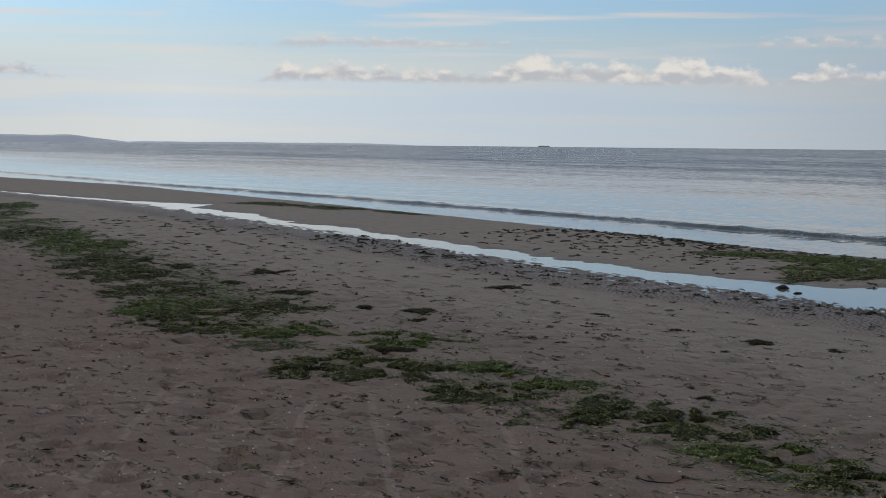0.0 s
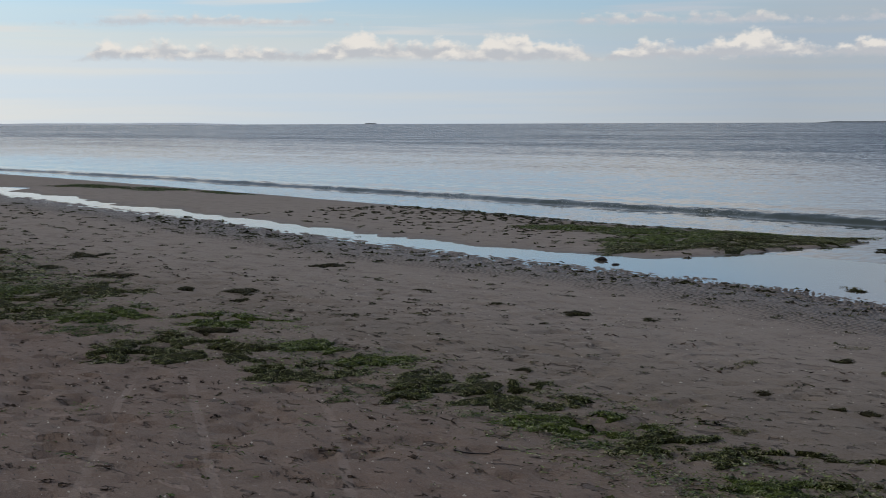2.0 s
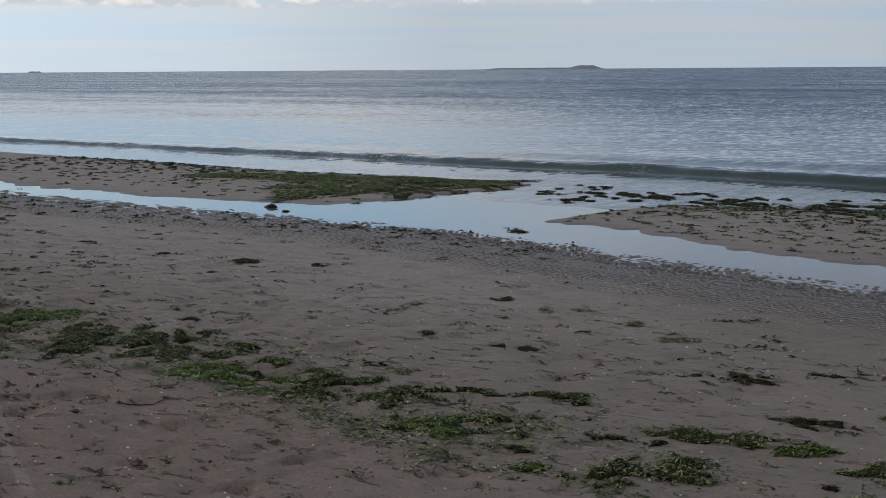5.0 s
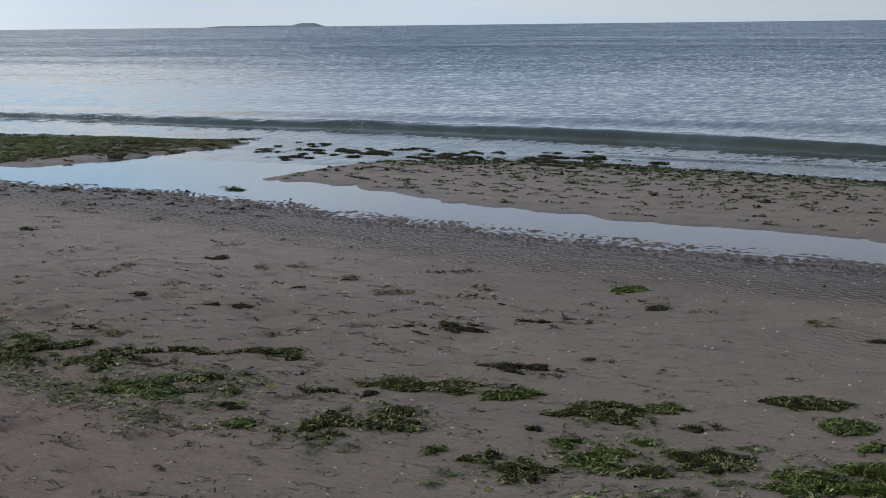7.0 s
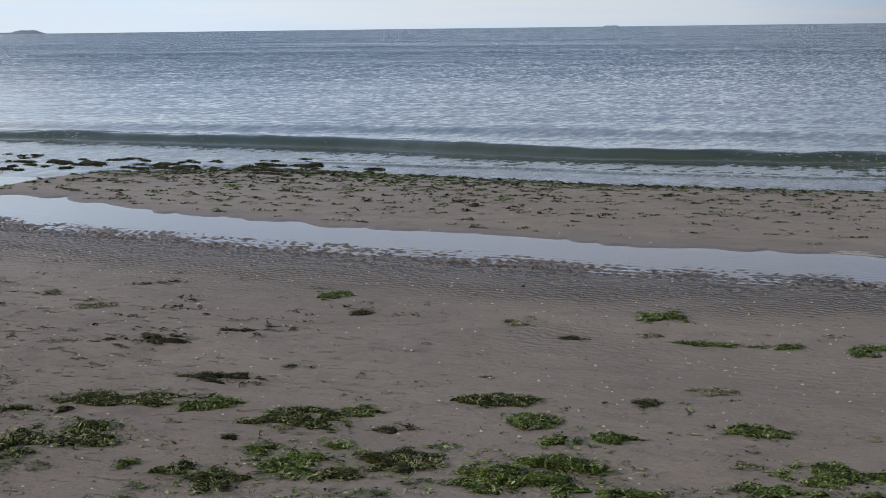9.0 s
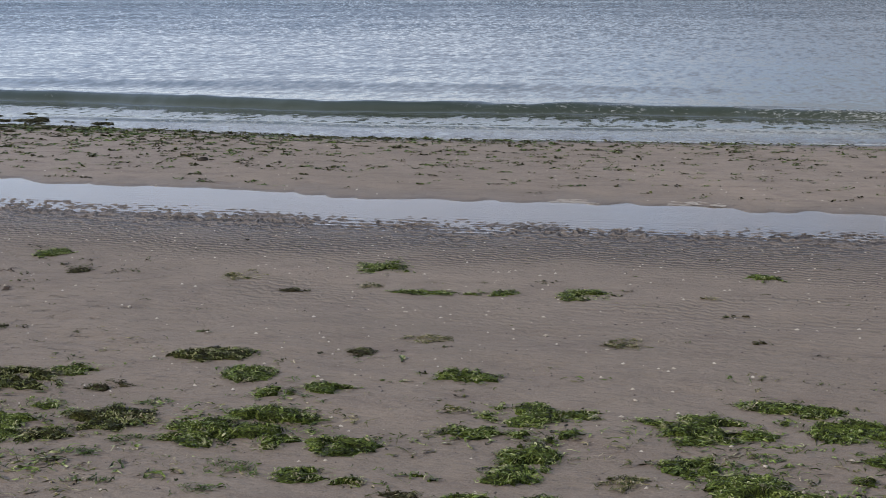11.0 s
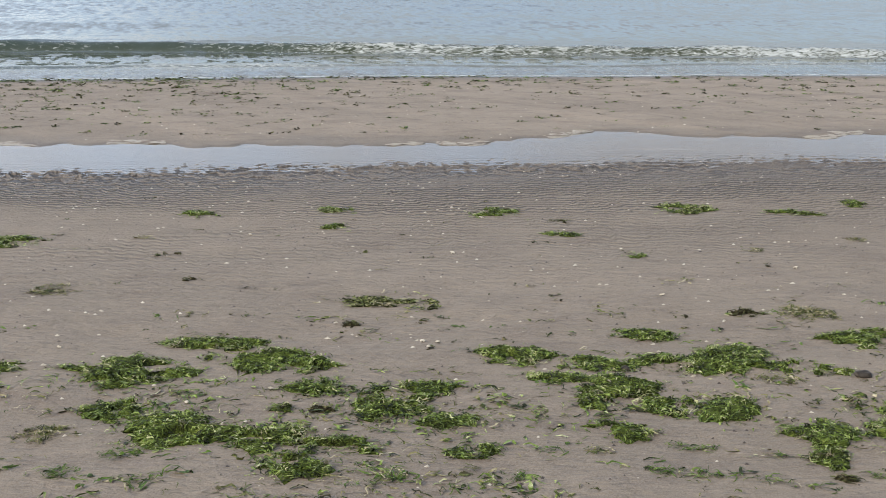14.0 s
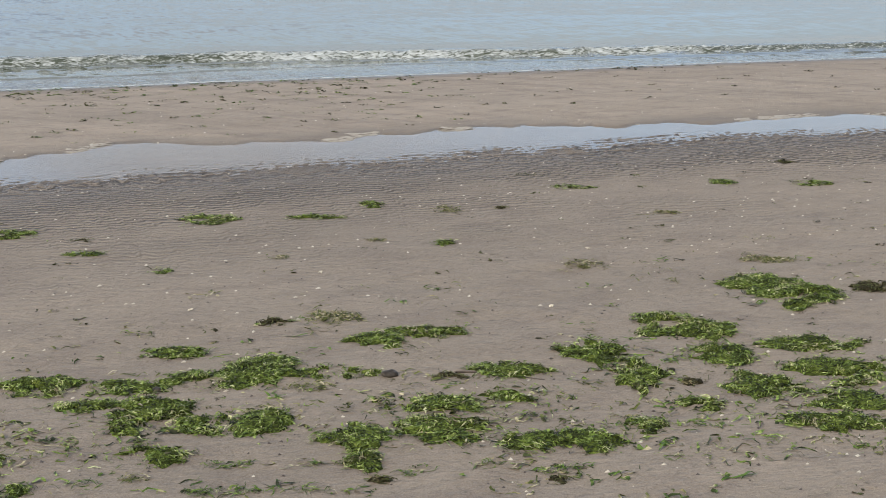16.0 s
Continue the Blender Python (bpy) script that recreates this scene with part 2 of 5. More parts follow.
def ripple_cells(s, u):
    """The broken crests that stand out of the water's edge, in uneven rows."""
    bend = layered(s * 0.9, u * 1.3, 35)
    across = np.sin(2 * np.pi * ((s - 0.35 * u) / 0.085 + 2.5 * bend + 1.3 * field(s * 5.0, u * 9.0, 36)))
    return 0.6 * ripple_wave(s, u) + 0.7 * across * (0.4 + 0.9 * field(s * 4.0, u * 5.0, 32)) + 1.7 * (layered(s * 3.4, u * 5.5, 37, 3) - 0.5)


def sand_height(s, u):
    s, u = np.asarray(s, float), np.asarray(u, float)
    near, far, shore = edges(s)
    inland = near - u
    land = WATER + 0.024 * np.minimum(inland, 0) + 0.003 + 0.022 * (1 - np.exp(-np.maximum(inland, 0) / 1.1))
    land = land + 0.03 * np.maximum(-u, 0)
    # low undulation, pits and scuffs of the trodden sand
    dry = step(inland, 0.6, 3.0)
    land = land + dry * (0.022 * (layered(s * 0.7, u * 1.0, 21) - 0.5) + 0.026 * (layered(s * 2.6, u * 3.4, 22) - 0.5))
    pit = layered(s * 3.1, u * 4.2, 23, 2)
    land = land - step(inland, 2.2, 3.4) * (0.028 - 0.021 * step(s, -6, -2)) * step(pit, 0.68, 0.80)
    scuff = layered(s * 5.2 + 1.5 * u, u * 8.0, 33, 2)
    land = land - dry * (0.016 * step(scuff, 0.66, 0.76)) * step(-s, 1.0, 6.0)
    land = land + ((0.0025 * np.exp(-np.maximum(inland, 0) / 0.8)) * ripple_wave(s, u) + (0.0135 - 0.006 * step(s, -6, 2)) * np.exp(-np.maximum(inland, 0) / 0.24) * ripple_cells(s, u)) * step(inland, -1.1, -0.5)
    for x, y, r in PITS if s.min() < -4 and u.min() < 5.3 else ():
        d = np.hypot((s - x) / 1.25, u - y) / r
        land = land - 0.035 * np.exp(-(d**4)) + 0.014 * np.exp(-(((d - 1.35) / 0.3) ** 2))
    land = land - 0.008 * track_mark(s, u)
    # stream bed, bar and sea bed
    bed = WATER - 0.045
    z = land + (bed - land) * step(-inland, 0.45, 1.0)
    gap = step(s, -13.9 + 0.35 * (u - 15.5) * 0.2, -13.4) * (1 - step(s, -10.75, -10.25 + 0.0 * u))
    gap = np.clip(gap, 0, 1)
    rise_up = step(u - far, -0.04, 0.16) * 0.032 + step(u - far, 0.1, 1.4) * 0.02
    bar = WATER - 0.045 + rise_up + 0.013 + 0.012 * (layered(s * 1.4, u * 2.2, 27) - 0.5)
    lip = WATER + 0.035 * (shore - u)
    lip = np.where(u > shore, WATER - 0.05 * (u - shore), lip)
    bar = np.minimum(bar + 0.012, lip)
    bar = bar + (np.minimum(WATER - 0.04, lip) - bar) * gap
    z = np.where(u > 0.5 * (near + far) , np.maximum(bed, bar) * (u <= shore) + bar * (u > shore), z)
    return np.maximum(z, -2.2)


def ladder(stops):
    """Grid lines from (start, step) pairs, the last pair closing the run."""
    out = []
    for (a, da), (b, db) in zip(stops, stops[1:]):
        x = a
        while x < b - 0.4 * da:
            out.append(x)
            x += da + (db - da) * (x - a) / (b - a)
    out.append(stops[-1][0])
    return np.array(out)


def sheet(name, xs, ys, z, mat, attributes=()):
    """One grid mesh over xs by ys with heights z."""
    nx, ny = len(xs), len(ys)
    gx, gy = np.meshgrid(xs, ys)
    co = np.stack([gx, gy, z], -1).astype(np.float32).reshape(-1, 3)
    i = np.arange(nx * ny).reshape(ny, nx)
    quads = np.stack([i[:-1, :-1], i[:-1, 1:], i[1:, 1:], i[1:, :-1]], -1).reshape(-1, 4).astype(np.int32)
    me = bpy.data.meshes.new(name)
    me.vertices.add(len(co))
    me.vertices.foreach_set("co", co.ravel())
    me.loops.add(quads.size)
    me.loops.foreach_set("vertex_index", quads.ravel())
    me.polygons.add(len(quads))
    me.polygons.foreach_set("loop_start", np.arange(0, quads.size, 4, dtype=np.int32))
    me.polygons.foreach_set("use_smooth", np.ones(len(quads), bool))
    for label, values in attributes:
        layer = me.attributes.new(label, "FLOAT", "POINT")
        layer.data.foreach_set("value", np.asarray(values, np.float32).ravel())
    me.materials.append(mat)
    me.update(calc_edges=True)
    return new(name, me)


# ---- materials ----
def sand_material():
    m, t, p = material("damp sand")
    at = position(t)
    axes3 = t.nodes.new("ShaderNodeSeparateXYZ")
    plug(t, axes3.inputs[0], at)
    x, y = axes3.outputs[0], axes3.outputs[1]
    broad = noise_tex(t, stretch(t, at, (0.35, 0.8, 1)), 1.0, 5.0, 0.6)
    patch = noise_tex(t, stretch(t, at, (2.2, 4.5, 1)), 1.0, 6.0, 0.65)
    grain = noise_tex(t, at, 170.0, 3.0, 0.7)
    base = ramp(t, broad, [(0.3, (0.142, 0.114, 0.088)), (0.7, (0.203, 0.164, 0.127))])
    gold = calc(t, "MULTIPLY", span(t, x, -9.0, 6.0), span(t, y, 10.6, 12.2))
    gold = calc(t, "MULTIPLY", gold, span(t, broad, 0.25, 0.65, 0.5, 1.0))
    base = blend(t, gold, base, (0.25, 0.205, 0.163))
    drain = noise_tex(t, stretch(t, triple(t, calc(t, "ADD", x, calc(t, "MULTIPLY", y, 0.75)), y), (2.2, 0.35, 1)), 1.0, 4.0, 0.6)
    base = blend(t, calc(t, "MULTIPLY", gold, span(t, drain, 0.5, 0.63, 0.0, 0.5)), base, (0.13, 0.10, 0.08))
    base = blend(t, calc(t, "MULTIPLY", gold, span(t, drain, 0.47, 0.35, 0.0, 0.4)), base, (0.33, 0.258, 0.195))
    red = calc(t, "MULTIPLY", calc(t, "MULTIPLY", span(t, y, 7.2, 4.0), span(t, x, -1.0, -6.0)), span(t, broad, 0.3, 0.7, 0.75, 1.0))
    base = blend(t, red, base, (0.128, 0.074, 0.052))
    pale = calc(t, "MULTIPLY", span(t, x, -3.0, -8.0), span(t, y, 7.0, 8.8))
    base = blend(t, calc(t, "MULTIPLY", pale, 0.65), base, (0.285, 0.245, 0.215))
    base = blend(t, span(t, patch, 0.45, 0.72, 0.0, 0.55), base, (0.085, 0.058, 0.048))
    # small pits: hollows are shaded dark in the colour, high spots lightened
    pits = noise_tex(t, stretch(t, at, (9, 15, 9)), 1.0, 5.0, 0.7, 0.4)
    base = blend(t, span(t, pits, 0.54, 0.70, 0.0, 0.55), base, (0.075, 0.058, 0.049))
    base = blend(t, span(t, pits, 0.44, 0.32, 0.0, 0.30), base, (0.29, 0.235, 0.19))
    base = blend(t, span(t, grain, 0.3, 0.75, 0.0, 0.5), base, (0.30, 0.26, 0.22))
    slab = noise_tex(t, stretch(t, at, (3.2, 6.5, 1), (4.0, 1.0, 0)), 1.0, 4.0, 0.6, 0.4)
    dried = calc(t, "MULTIPLY", span(t, slab, 0.585, 0.62), calc(t, "MULTIPLY", span(t, x, -5.0, -6.5), span(t, y, 4.4, 3.2)))
    base = blend(t, calc(t, "MULTIPLY", dried, 0.6), base, (0.27, 0.205, 0.17))
    wobble = calc(t, "MULTIPLY", calc(t, "SUBTRACT", noise_tex(t, at, 0.9, 2.0), 0.5), 0.10)
    worn = noise_tex(t, stretch(t, at, (4, 4, 1)), 1.0, 4.0, 0.65)
    for x0, y0, x1, y1 in TRACKS:
        length = math.hypot(x1 - x0, y1 - y0)
        ex, ey = (x1 - x0) / length, (y1 - y0) / length
        rx, ry = calc(t, "SUBTRACT", x, x0), calc(t, "SUBTRACT", y, y0)
        along = calc(t, "ADD", calc(t, "MULTIPLY", rx, ex), calc(t, "MULTIPLY", ry, ey))
        aside = calc(t, "ABSOLUTE", calc(t, "ADD", wobble, calc(t, "SUBTRACT", calc(t, "MULTIPLY", ry, ex), calc(t, "MULTIPLY", rx, ey))))
        mark = calc(t, "MULTIPLY", span(t, aside, 0.034, 0.018), calc(t, "MULTIPLY", span(t, along, -2.5, -1.5), span(t, along, length * 1.15, length * 0.85)))
        mark = calc(t, "MULTIPLY", mark, span(t, worn, 0.3, 0.6, 0.05, 0.34))
        base = blend(t, mark, base, (0.33, 0.275, 0.235))
    # scuffs: the dents' shade is painted dark, spots between are painted paler
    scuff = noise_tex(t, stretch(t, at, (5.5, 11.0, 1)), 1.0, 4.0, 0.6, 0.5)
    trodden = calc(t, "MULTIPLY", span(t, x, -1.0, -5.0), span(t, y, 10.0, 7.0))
    shaded_dents = calc(t, "MULTIPLY", span(t, scuff, 0.60, 0.66), trodden)
    base = blend(t, calc(t, "MULTIPLY", shaded_dents, 0.6), base, (0.055, 0.043, 0.037))
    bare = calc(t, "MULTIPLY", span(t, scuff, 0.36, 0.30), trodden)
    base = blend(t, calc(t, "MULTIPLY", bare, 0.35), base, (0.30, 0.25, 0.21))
    fleck = noise_tex(t, stretch(t, at, (30, 45, 30)), 1.0, 3.0, 0.7)
    base = blend(t, span(t, fleck, 0.58, 0.72, 0.0, 0.5), base, (0.05, 0.048, 0.04))
    base = blend(t, span(t, fleck, 0.38, 0.26, 0.0, 0.35), base, (0.36, 0.31, 0.255))
    wet = attribute(t, "wet")
    base = blend(t, calc(t, "MULTIPLY", wet, 0.68), base, (0.060, 0.050, 0.043))
    # fine parallel ripple marks; shaded troughs and lit crests are put into the colour
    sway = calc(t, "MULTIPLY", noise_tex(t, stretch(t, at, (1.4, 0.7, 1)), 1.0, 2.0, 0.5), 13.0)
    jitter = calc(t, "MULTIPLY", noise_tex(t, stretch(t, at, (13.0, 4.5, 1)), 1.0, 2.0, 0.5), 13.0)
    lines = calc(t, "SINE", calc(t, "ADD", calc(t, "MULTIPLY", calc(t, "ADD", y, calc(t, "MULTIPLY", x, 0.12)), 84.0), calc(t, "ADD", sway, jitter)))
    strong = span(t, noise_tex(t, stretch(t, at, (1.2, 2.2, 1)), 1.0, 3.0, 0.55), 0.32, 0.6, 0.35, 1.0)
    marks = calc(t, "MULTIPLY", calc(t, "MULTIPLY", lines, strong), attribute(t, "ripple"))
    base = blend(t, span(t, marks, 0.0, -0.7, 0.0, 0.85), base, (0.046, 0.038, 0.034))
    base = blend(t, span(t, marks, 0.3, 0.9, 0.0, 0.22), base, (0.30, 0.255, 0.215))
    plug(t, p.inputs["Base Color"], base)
    plug(t, p.inputs["Roughness"], span(t, calc(t, "ADD", wet, calc(t, "MULTIPLY", patch, 0.3)), 0.1, 1.2, 0.85, 0.42))
    p.inputs["Specular IOR Level"].default_value = 0.4
    mid = noise_tex(t, stretch(t, at, (14, 26, 14)), 1.0, 5.0, 0.65)
    n0 = relief(t, marks, 1.0, 0.009)
    n1 = relief(t, calc(t, "ADD", mid, calc(t, "MULTIPLY", pits, -0.8)), 0.8, 0.018, relief(t, calc(t, "MULTIPLY", shaded_dents, -1.0), 1.0, 0.03, n0))
    n2 = relief(t, fleck, 0.6, 0.005, relief(t, dried, 0.6, 0.012, n1))
    plug(t, p.inputs["Normal"], relief(t, grain, 0.5, 0.003, n2))
    return m


def water_material(name, sea):
    m, t, p = material(name)
    at = position(t)
    p.inputs["IOR"].default_value = 1.333
    p.inputs["Roughness"].default_value = 0.04
    if not sea:
        p.inputs["Base Color"].default_value = (0.97, 0.98, 0.98, 1)
        p.inputs["Transmission Weight"].default_value = 1.0
        fine = noise_tex(t, stretch(t, at, (5.0, 11.0, 1)), 1.0, 3.0, 0.5)
        plug(t, p.inputs["Normal"], relief(t, fine, 0.10, 0.01))
        return m
    depth, foam = attribute(t, "depth"), attribute(t, "foam")
    lace = noise_tex(t, stretch(t, at, (11.0, 22.0, 16.0)), 1.0, 5.0, 0.7, 0.8)
    froth = span(t, calc(t, "ADD", foam, calc(t, "MULTIPLY", calc(t, "SUBTRACT", lace, 0.5), 2.2)), 0.42, 1.0)
    froth = calc(t, "MULTIPLY", froth, span(t, foam, 0.14, 0.32))
    green = blend(t, span(t, depth, 0.05, 0.6), (0.040, 0.047, 0.022), (0.010, 0.036, 0.050))
    plug(t, p.inputs["Base Color"], blend(t, froth, green, (0.46, 0.49, 0.49)))
    plug(t, p.inputs["Roughness"], blend(t, froth, (0.06, 0.06, 0.06), (0.8, 0.8, 0.8)))
    clear = calc(t, "MULTIPLY", span(t, depth, 0.005, 0.07, 0.95, 0.0), calc(t, "SUBTRACT", 1.0, froth))
    plug(t, p.inputs["Transmission Weight"], clear)
    along = t.nodes.new("ShaderNodeSeparateXYZ")
    plug(t, along.inputs[0], at)
    slopes = None
    for size, seed, gain in (((0.02, 0.07, 1), 3.0, 0.04), ((0.16, 0.22, 1), 6.0, 0.05), ((1.3, 0.6, 1), 0.0, 0.07), ((6.5, 2.0, 1), 5.0, 0.27), ((11.0, 5.0, 4), 9.0, 0.22)):
        n = t.nodes.new("ShaderNodeTexNoise")
        plug(t, n.inputs["Vector"], stretch(t, at, size, (seed, 2 * seed, 0)))
        n.inputs["Scale"].default_value, n.inputs["Detail"].default_value = 1.0, 3.0
        v = t.nodes.new("ShaderNodeVectorMath")
        v.operation = "MULTIPLY_ADD"
        plug(t, v.inputs[0], n.outputs["Color"])
        v.inputs[1].default_value = (1.5 * gain, 2.2 * gain, 0)
        v.inputs[2].default_value = (-0.62 * gain, -1.24 * gain, 0)
        if slopes is None:
            slopes = v.outputs[0]
        else:
            add = t.nodes.new("ShaderNodeVectorMath")
            plug(t, add.inputs[0], slopes)
            plug(t, add.inputs[1], v.outputs[0])
            slopes = add.outputs[0]
    quiet = t.nodes.new("ShaderNodeVectorMath")
    quiet.operation = "SCALE"
    plug(t, quiet.inputs[0], slopes)
    lee = calc(t, "SUBTRACT", along.outputs[0], calc(t, "MULTIPLY", along.outputs[1], 0.18))
    gusts = span(t, noise_tex(t, stretch(t, at, (0.012, 0.07, 1)), 1.0, 4.0, 0.6), 0.35, 0.65, 0.75, 1.2)
    sheltered = calc(t, "MULTIPLY", span(t, lee, -4.0, 5.0, 1.0, 0.5), span(t, along.outputs[1], 20.0, 90.0, span(t, along.outputs[0], -28.0, -10.0, 0.44, 0.5), 1.3))
    plug(t, quiet.inputs["Scale"], calc(t, "MULTIPLY", calc(t, "MULTIPLY", span(t, depth, 0.0, 1.2, 0.55, 1.0), sheltered), gusts))
    # the steep sides of far wavelets lean to the shore
    lean = t.nodes.new("ShaderNodeVectorMath")
    far_out = calc(t, "MULTIPLY", span(t, along.outputs[1], 24.0, 110.0), calc(t, "MULTIPLY", span(t, lee, -4.0, 5.0, 1.0, 0.2), span(t, along.outputs[0], -90.0, -15.0, 0.55, 1.0)))
    plug(t, lean.inputs[0], quiet.outputs[0])
    plug(t, lean.inputs[1], triple(t, calc(t, "MULTIPLY", far_out, 0.030), calc(t, "MULTIPLY", far_out, -0.034)))
    tilt = t.nodes.new("ShaderNodeVectorMath")
    plug(t, tilt.inputs[0], lean.outputs[0])
    plug(t, tilt.inputs[1], t.nodes.new("ShaderNodeNewGeometry").outputs["Normal"])
    even = t.nodes.new("ShaderNodeVectorMath")
    even.operation = "NORMALIZE"
    plug(t, even.inputs[0], tilt.outputs[0])
    plug(t, p.inputs["Normal"], even.outputs[0])
    return m


SAND = sand_material()
POOL = water_material("still shallow water", False)
SEA = water_material("sea water", True)

# ---- ground ----
gx = ladder([(-4600, 900), (-400, 60), (-90, 1.5), (-45, 0.25), (-16, 0.08), (-11, 0.042), (11, 0.042), (16, 0.13), (40, 1.5), (300, 60), (4600, 900)])
gy = ladder([(-4600, 900), (-300, 60), (-20, 1.5), (1.0, 0.2), (3.0, 0.06), (8.8, 0.065), (9.7, 0.024), (11.9, 0.026), (13.2, 0.07), (16.5, 0.08), (22, 0.2), (60, 6), (400, 100), (4700, 900)])
GX, GY = np.meshgrid(gx, gy)
GZ = sand_height(GX, GY)
wetness = np.clip(1.0 - (GZ - WATER) / 0.018, 0, 1) * step(GY, 6.0, 9.0)
beside = edges(GX)[0] - GY
ripple_zone = step(beside, -0.7, 0.0) * ((1 - step(beside, 0.7, 1.9)) + 0.45 * (1 - step(beside, 1.5, 4.2)) * step(layered(GX * 0.5, GY * 0.8, 34), 0.4, 0.6) * step(GX, -7, -2))
wetness = np.maximum(wetness * step(-beside, -1.8, -0.7), 0.6 * np.clip(ripple_zone, 0, 1) * step(-beside, -1.6, -0.2))
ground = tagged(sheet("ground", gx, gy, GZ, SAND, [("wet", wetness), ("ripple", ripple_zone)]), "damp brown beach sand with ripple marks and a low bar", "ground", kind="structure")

# ---- water ----
px = ladder([(-90, 2.0), (60, 2.0)])
py = ladder([(8.5, 0.5), (15.3, 0.5)])
PX, PY = np.meshgrid(px, py)
stream = sheet("water_stream", px, py, PX * 0 + WATER, POOL)
stream.visible_shadow = False
tagged(stream, "shallow stream of still water reflecting the pale sky", "water", kind="structure")

sx = ladder([(-4600, 900), (-400, 60), (-90, 1.0), (-55, 0.32), (-14, 0.19), (-6, 0.17), (16, 0.17), (30, 0.5), (60, 2.0), (400, 60), (4600, 900)])
sy = ladder([(15.3, 0.045), (21.6, 0.040), (23, 0.10), (28, 0.16), (60, 0.5), (140, 4), (600, 60), (4700, 700)])
SX, SY = np.meshgrid(sx, sy)
near_e, far_e, shore_e = edges(SX)
out = SY - shore_e
calm = step(out, 1.5, 8.0)
WZ = WATER + calm * 0.008 * (layered(SX * 0.5, SY * 1.3, 41) - 0.5) * 2
WZ = WZ + calm * (0.009 - 0.007 * step(SX, -8, 3)) * (layered(SX * 2.1, SY * 2.6, 42) - 0.5) * 2 * (SY < 70)
# the breaking wave, the swell behind it and the spent wavelet that runs up the shore
bore = out - 0.85 - 0.5 * layered(SX * 0.4, SX * 0 + 8.0, 51)
WZ = WZ + (0.024 - 0.014 * step(SX, -3, 3)) * np.where(bore < 0, np.exp(-((bore / 0.07) ** 2)), np.exp(-((bore / 0.4) ** 2))) * step(SX, -9.5, -7.0)
line = np.interp(SX, [-60, -45, -30, -20, -14, -9, -5, 0, 4, 7.5, 10, 15, 30], [20.6, 21.3, 21.2, 21.0, 20.8, 20.3, 19.4, 19.3, 18.7, 18.2, 17.4, 16.6, 16.0])
line = line + 0.3 * (layered(SX * 0.35, SX * 0 + 2.0, 43) - 0.5)
tall = np.interp(SX, [-60, -45, -25, -16, -12, -3, 4, 7, 10, 16, 30], [0.08, 0.085, 0.095, 0.115, 0.135, 0.13, 0.09, 0.075, 0.07, 0.07, 0.07])
off = SY - line
crest = np.where(off < 0, np.exp(-((np.abs(off) / 0.16) ** 2.6)), np.exp(-((off / 1.3) ** 2)))
WZ = WZ + tall * crest * (0.85 + 0.3 * layered(SX * 0.8, SX * 0 + 1.0, 44))
back = SY - (24.0 + 0.6 * (layered(SX * 0.1, SX * 0, 45) - 0.5))
WZ = WZ + 0.055 * np.where(back < 0, np.exp(-((back / 0.8) ** 2)), np.exp(-((back / 2.0) ** 2))) * np.interp(SX, [-40, -25, -6, 3], [0.4, 1, 1, 0.25])
broken = np.interp(SX, [-60, -30, -17, -10, -8.5, 0, 3, 6, 30], [0.3, 0.32, 0.34, 0.3, 0.12, 0.32, 0.62, 0.66, 0.64])
broken = np.clip(broken + 0.5 * (layered(SX * 0.5, SX * 0 + 4.0, 46) - 0.5) * (broken > 0.2), 0, 1)
face = np.where(off < 0, np.exp(-((off / 0.5) ** 4)), np.exp(-((off / 0.22) ** 2)))
foam = broken * face * 0.95
WZ = WZ + tall * crest * 0.35 * (layered(SX * 1.6, SY * 4.0, 49) - 0.5)
WZ = WZ + tall * crest * 0.6 * (layered(SX * 3.5, SY * 9.0, 50) - 0.5) * step(-SX, 9, 14)
WZ = WZ + foam * 0.11 * (layered(SX * 5, SY * 7, 48) - 0.35) * step(out, 0.3, 1.2)
wash = np.interp(SX, [-60, -20, -12, 1, 4, 30], [0.42, 0.42, 0.52, 0.58, 0.52, 0.48])
foam = np.maximum(foam, wash * step(out, 0.0, 0.25) * (1 - step(off, -0.9, -0.35)) * (0.4 + 0.9 * layered(SX * 0.7, SY * 2.4, 47)))
foam = np.maximum(foam, 0.9 * np.exp(-(((out - 0.10) / 0.09) ** 2)) * step(SX, -11.0, -8.0))
foam = np.maximum(foam, 0.5 * np.exp(-(((bore - 0.10) / 0.14) ** 2)) * step(SX, -6.0, 0.0))

deep = np.clip(WZ - sand_height(SX, SY), 0, 2)
sea = sheet("water_sea", sx, sy, WZ, SEA, [("depth", deep), ("foam", foam)])
sea.visible_shadow = False
tagged(sea, "grey-blue sea with small breaking waves and foam", "water", kind="structure")


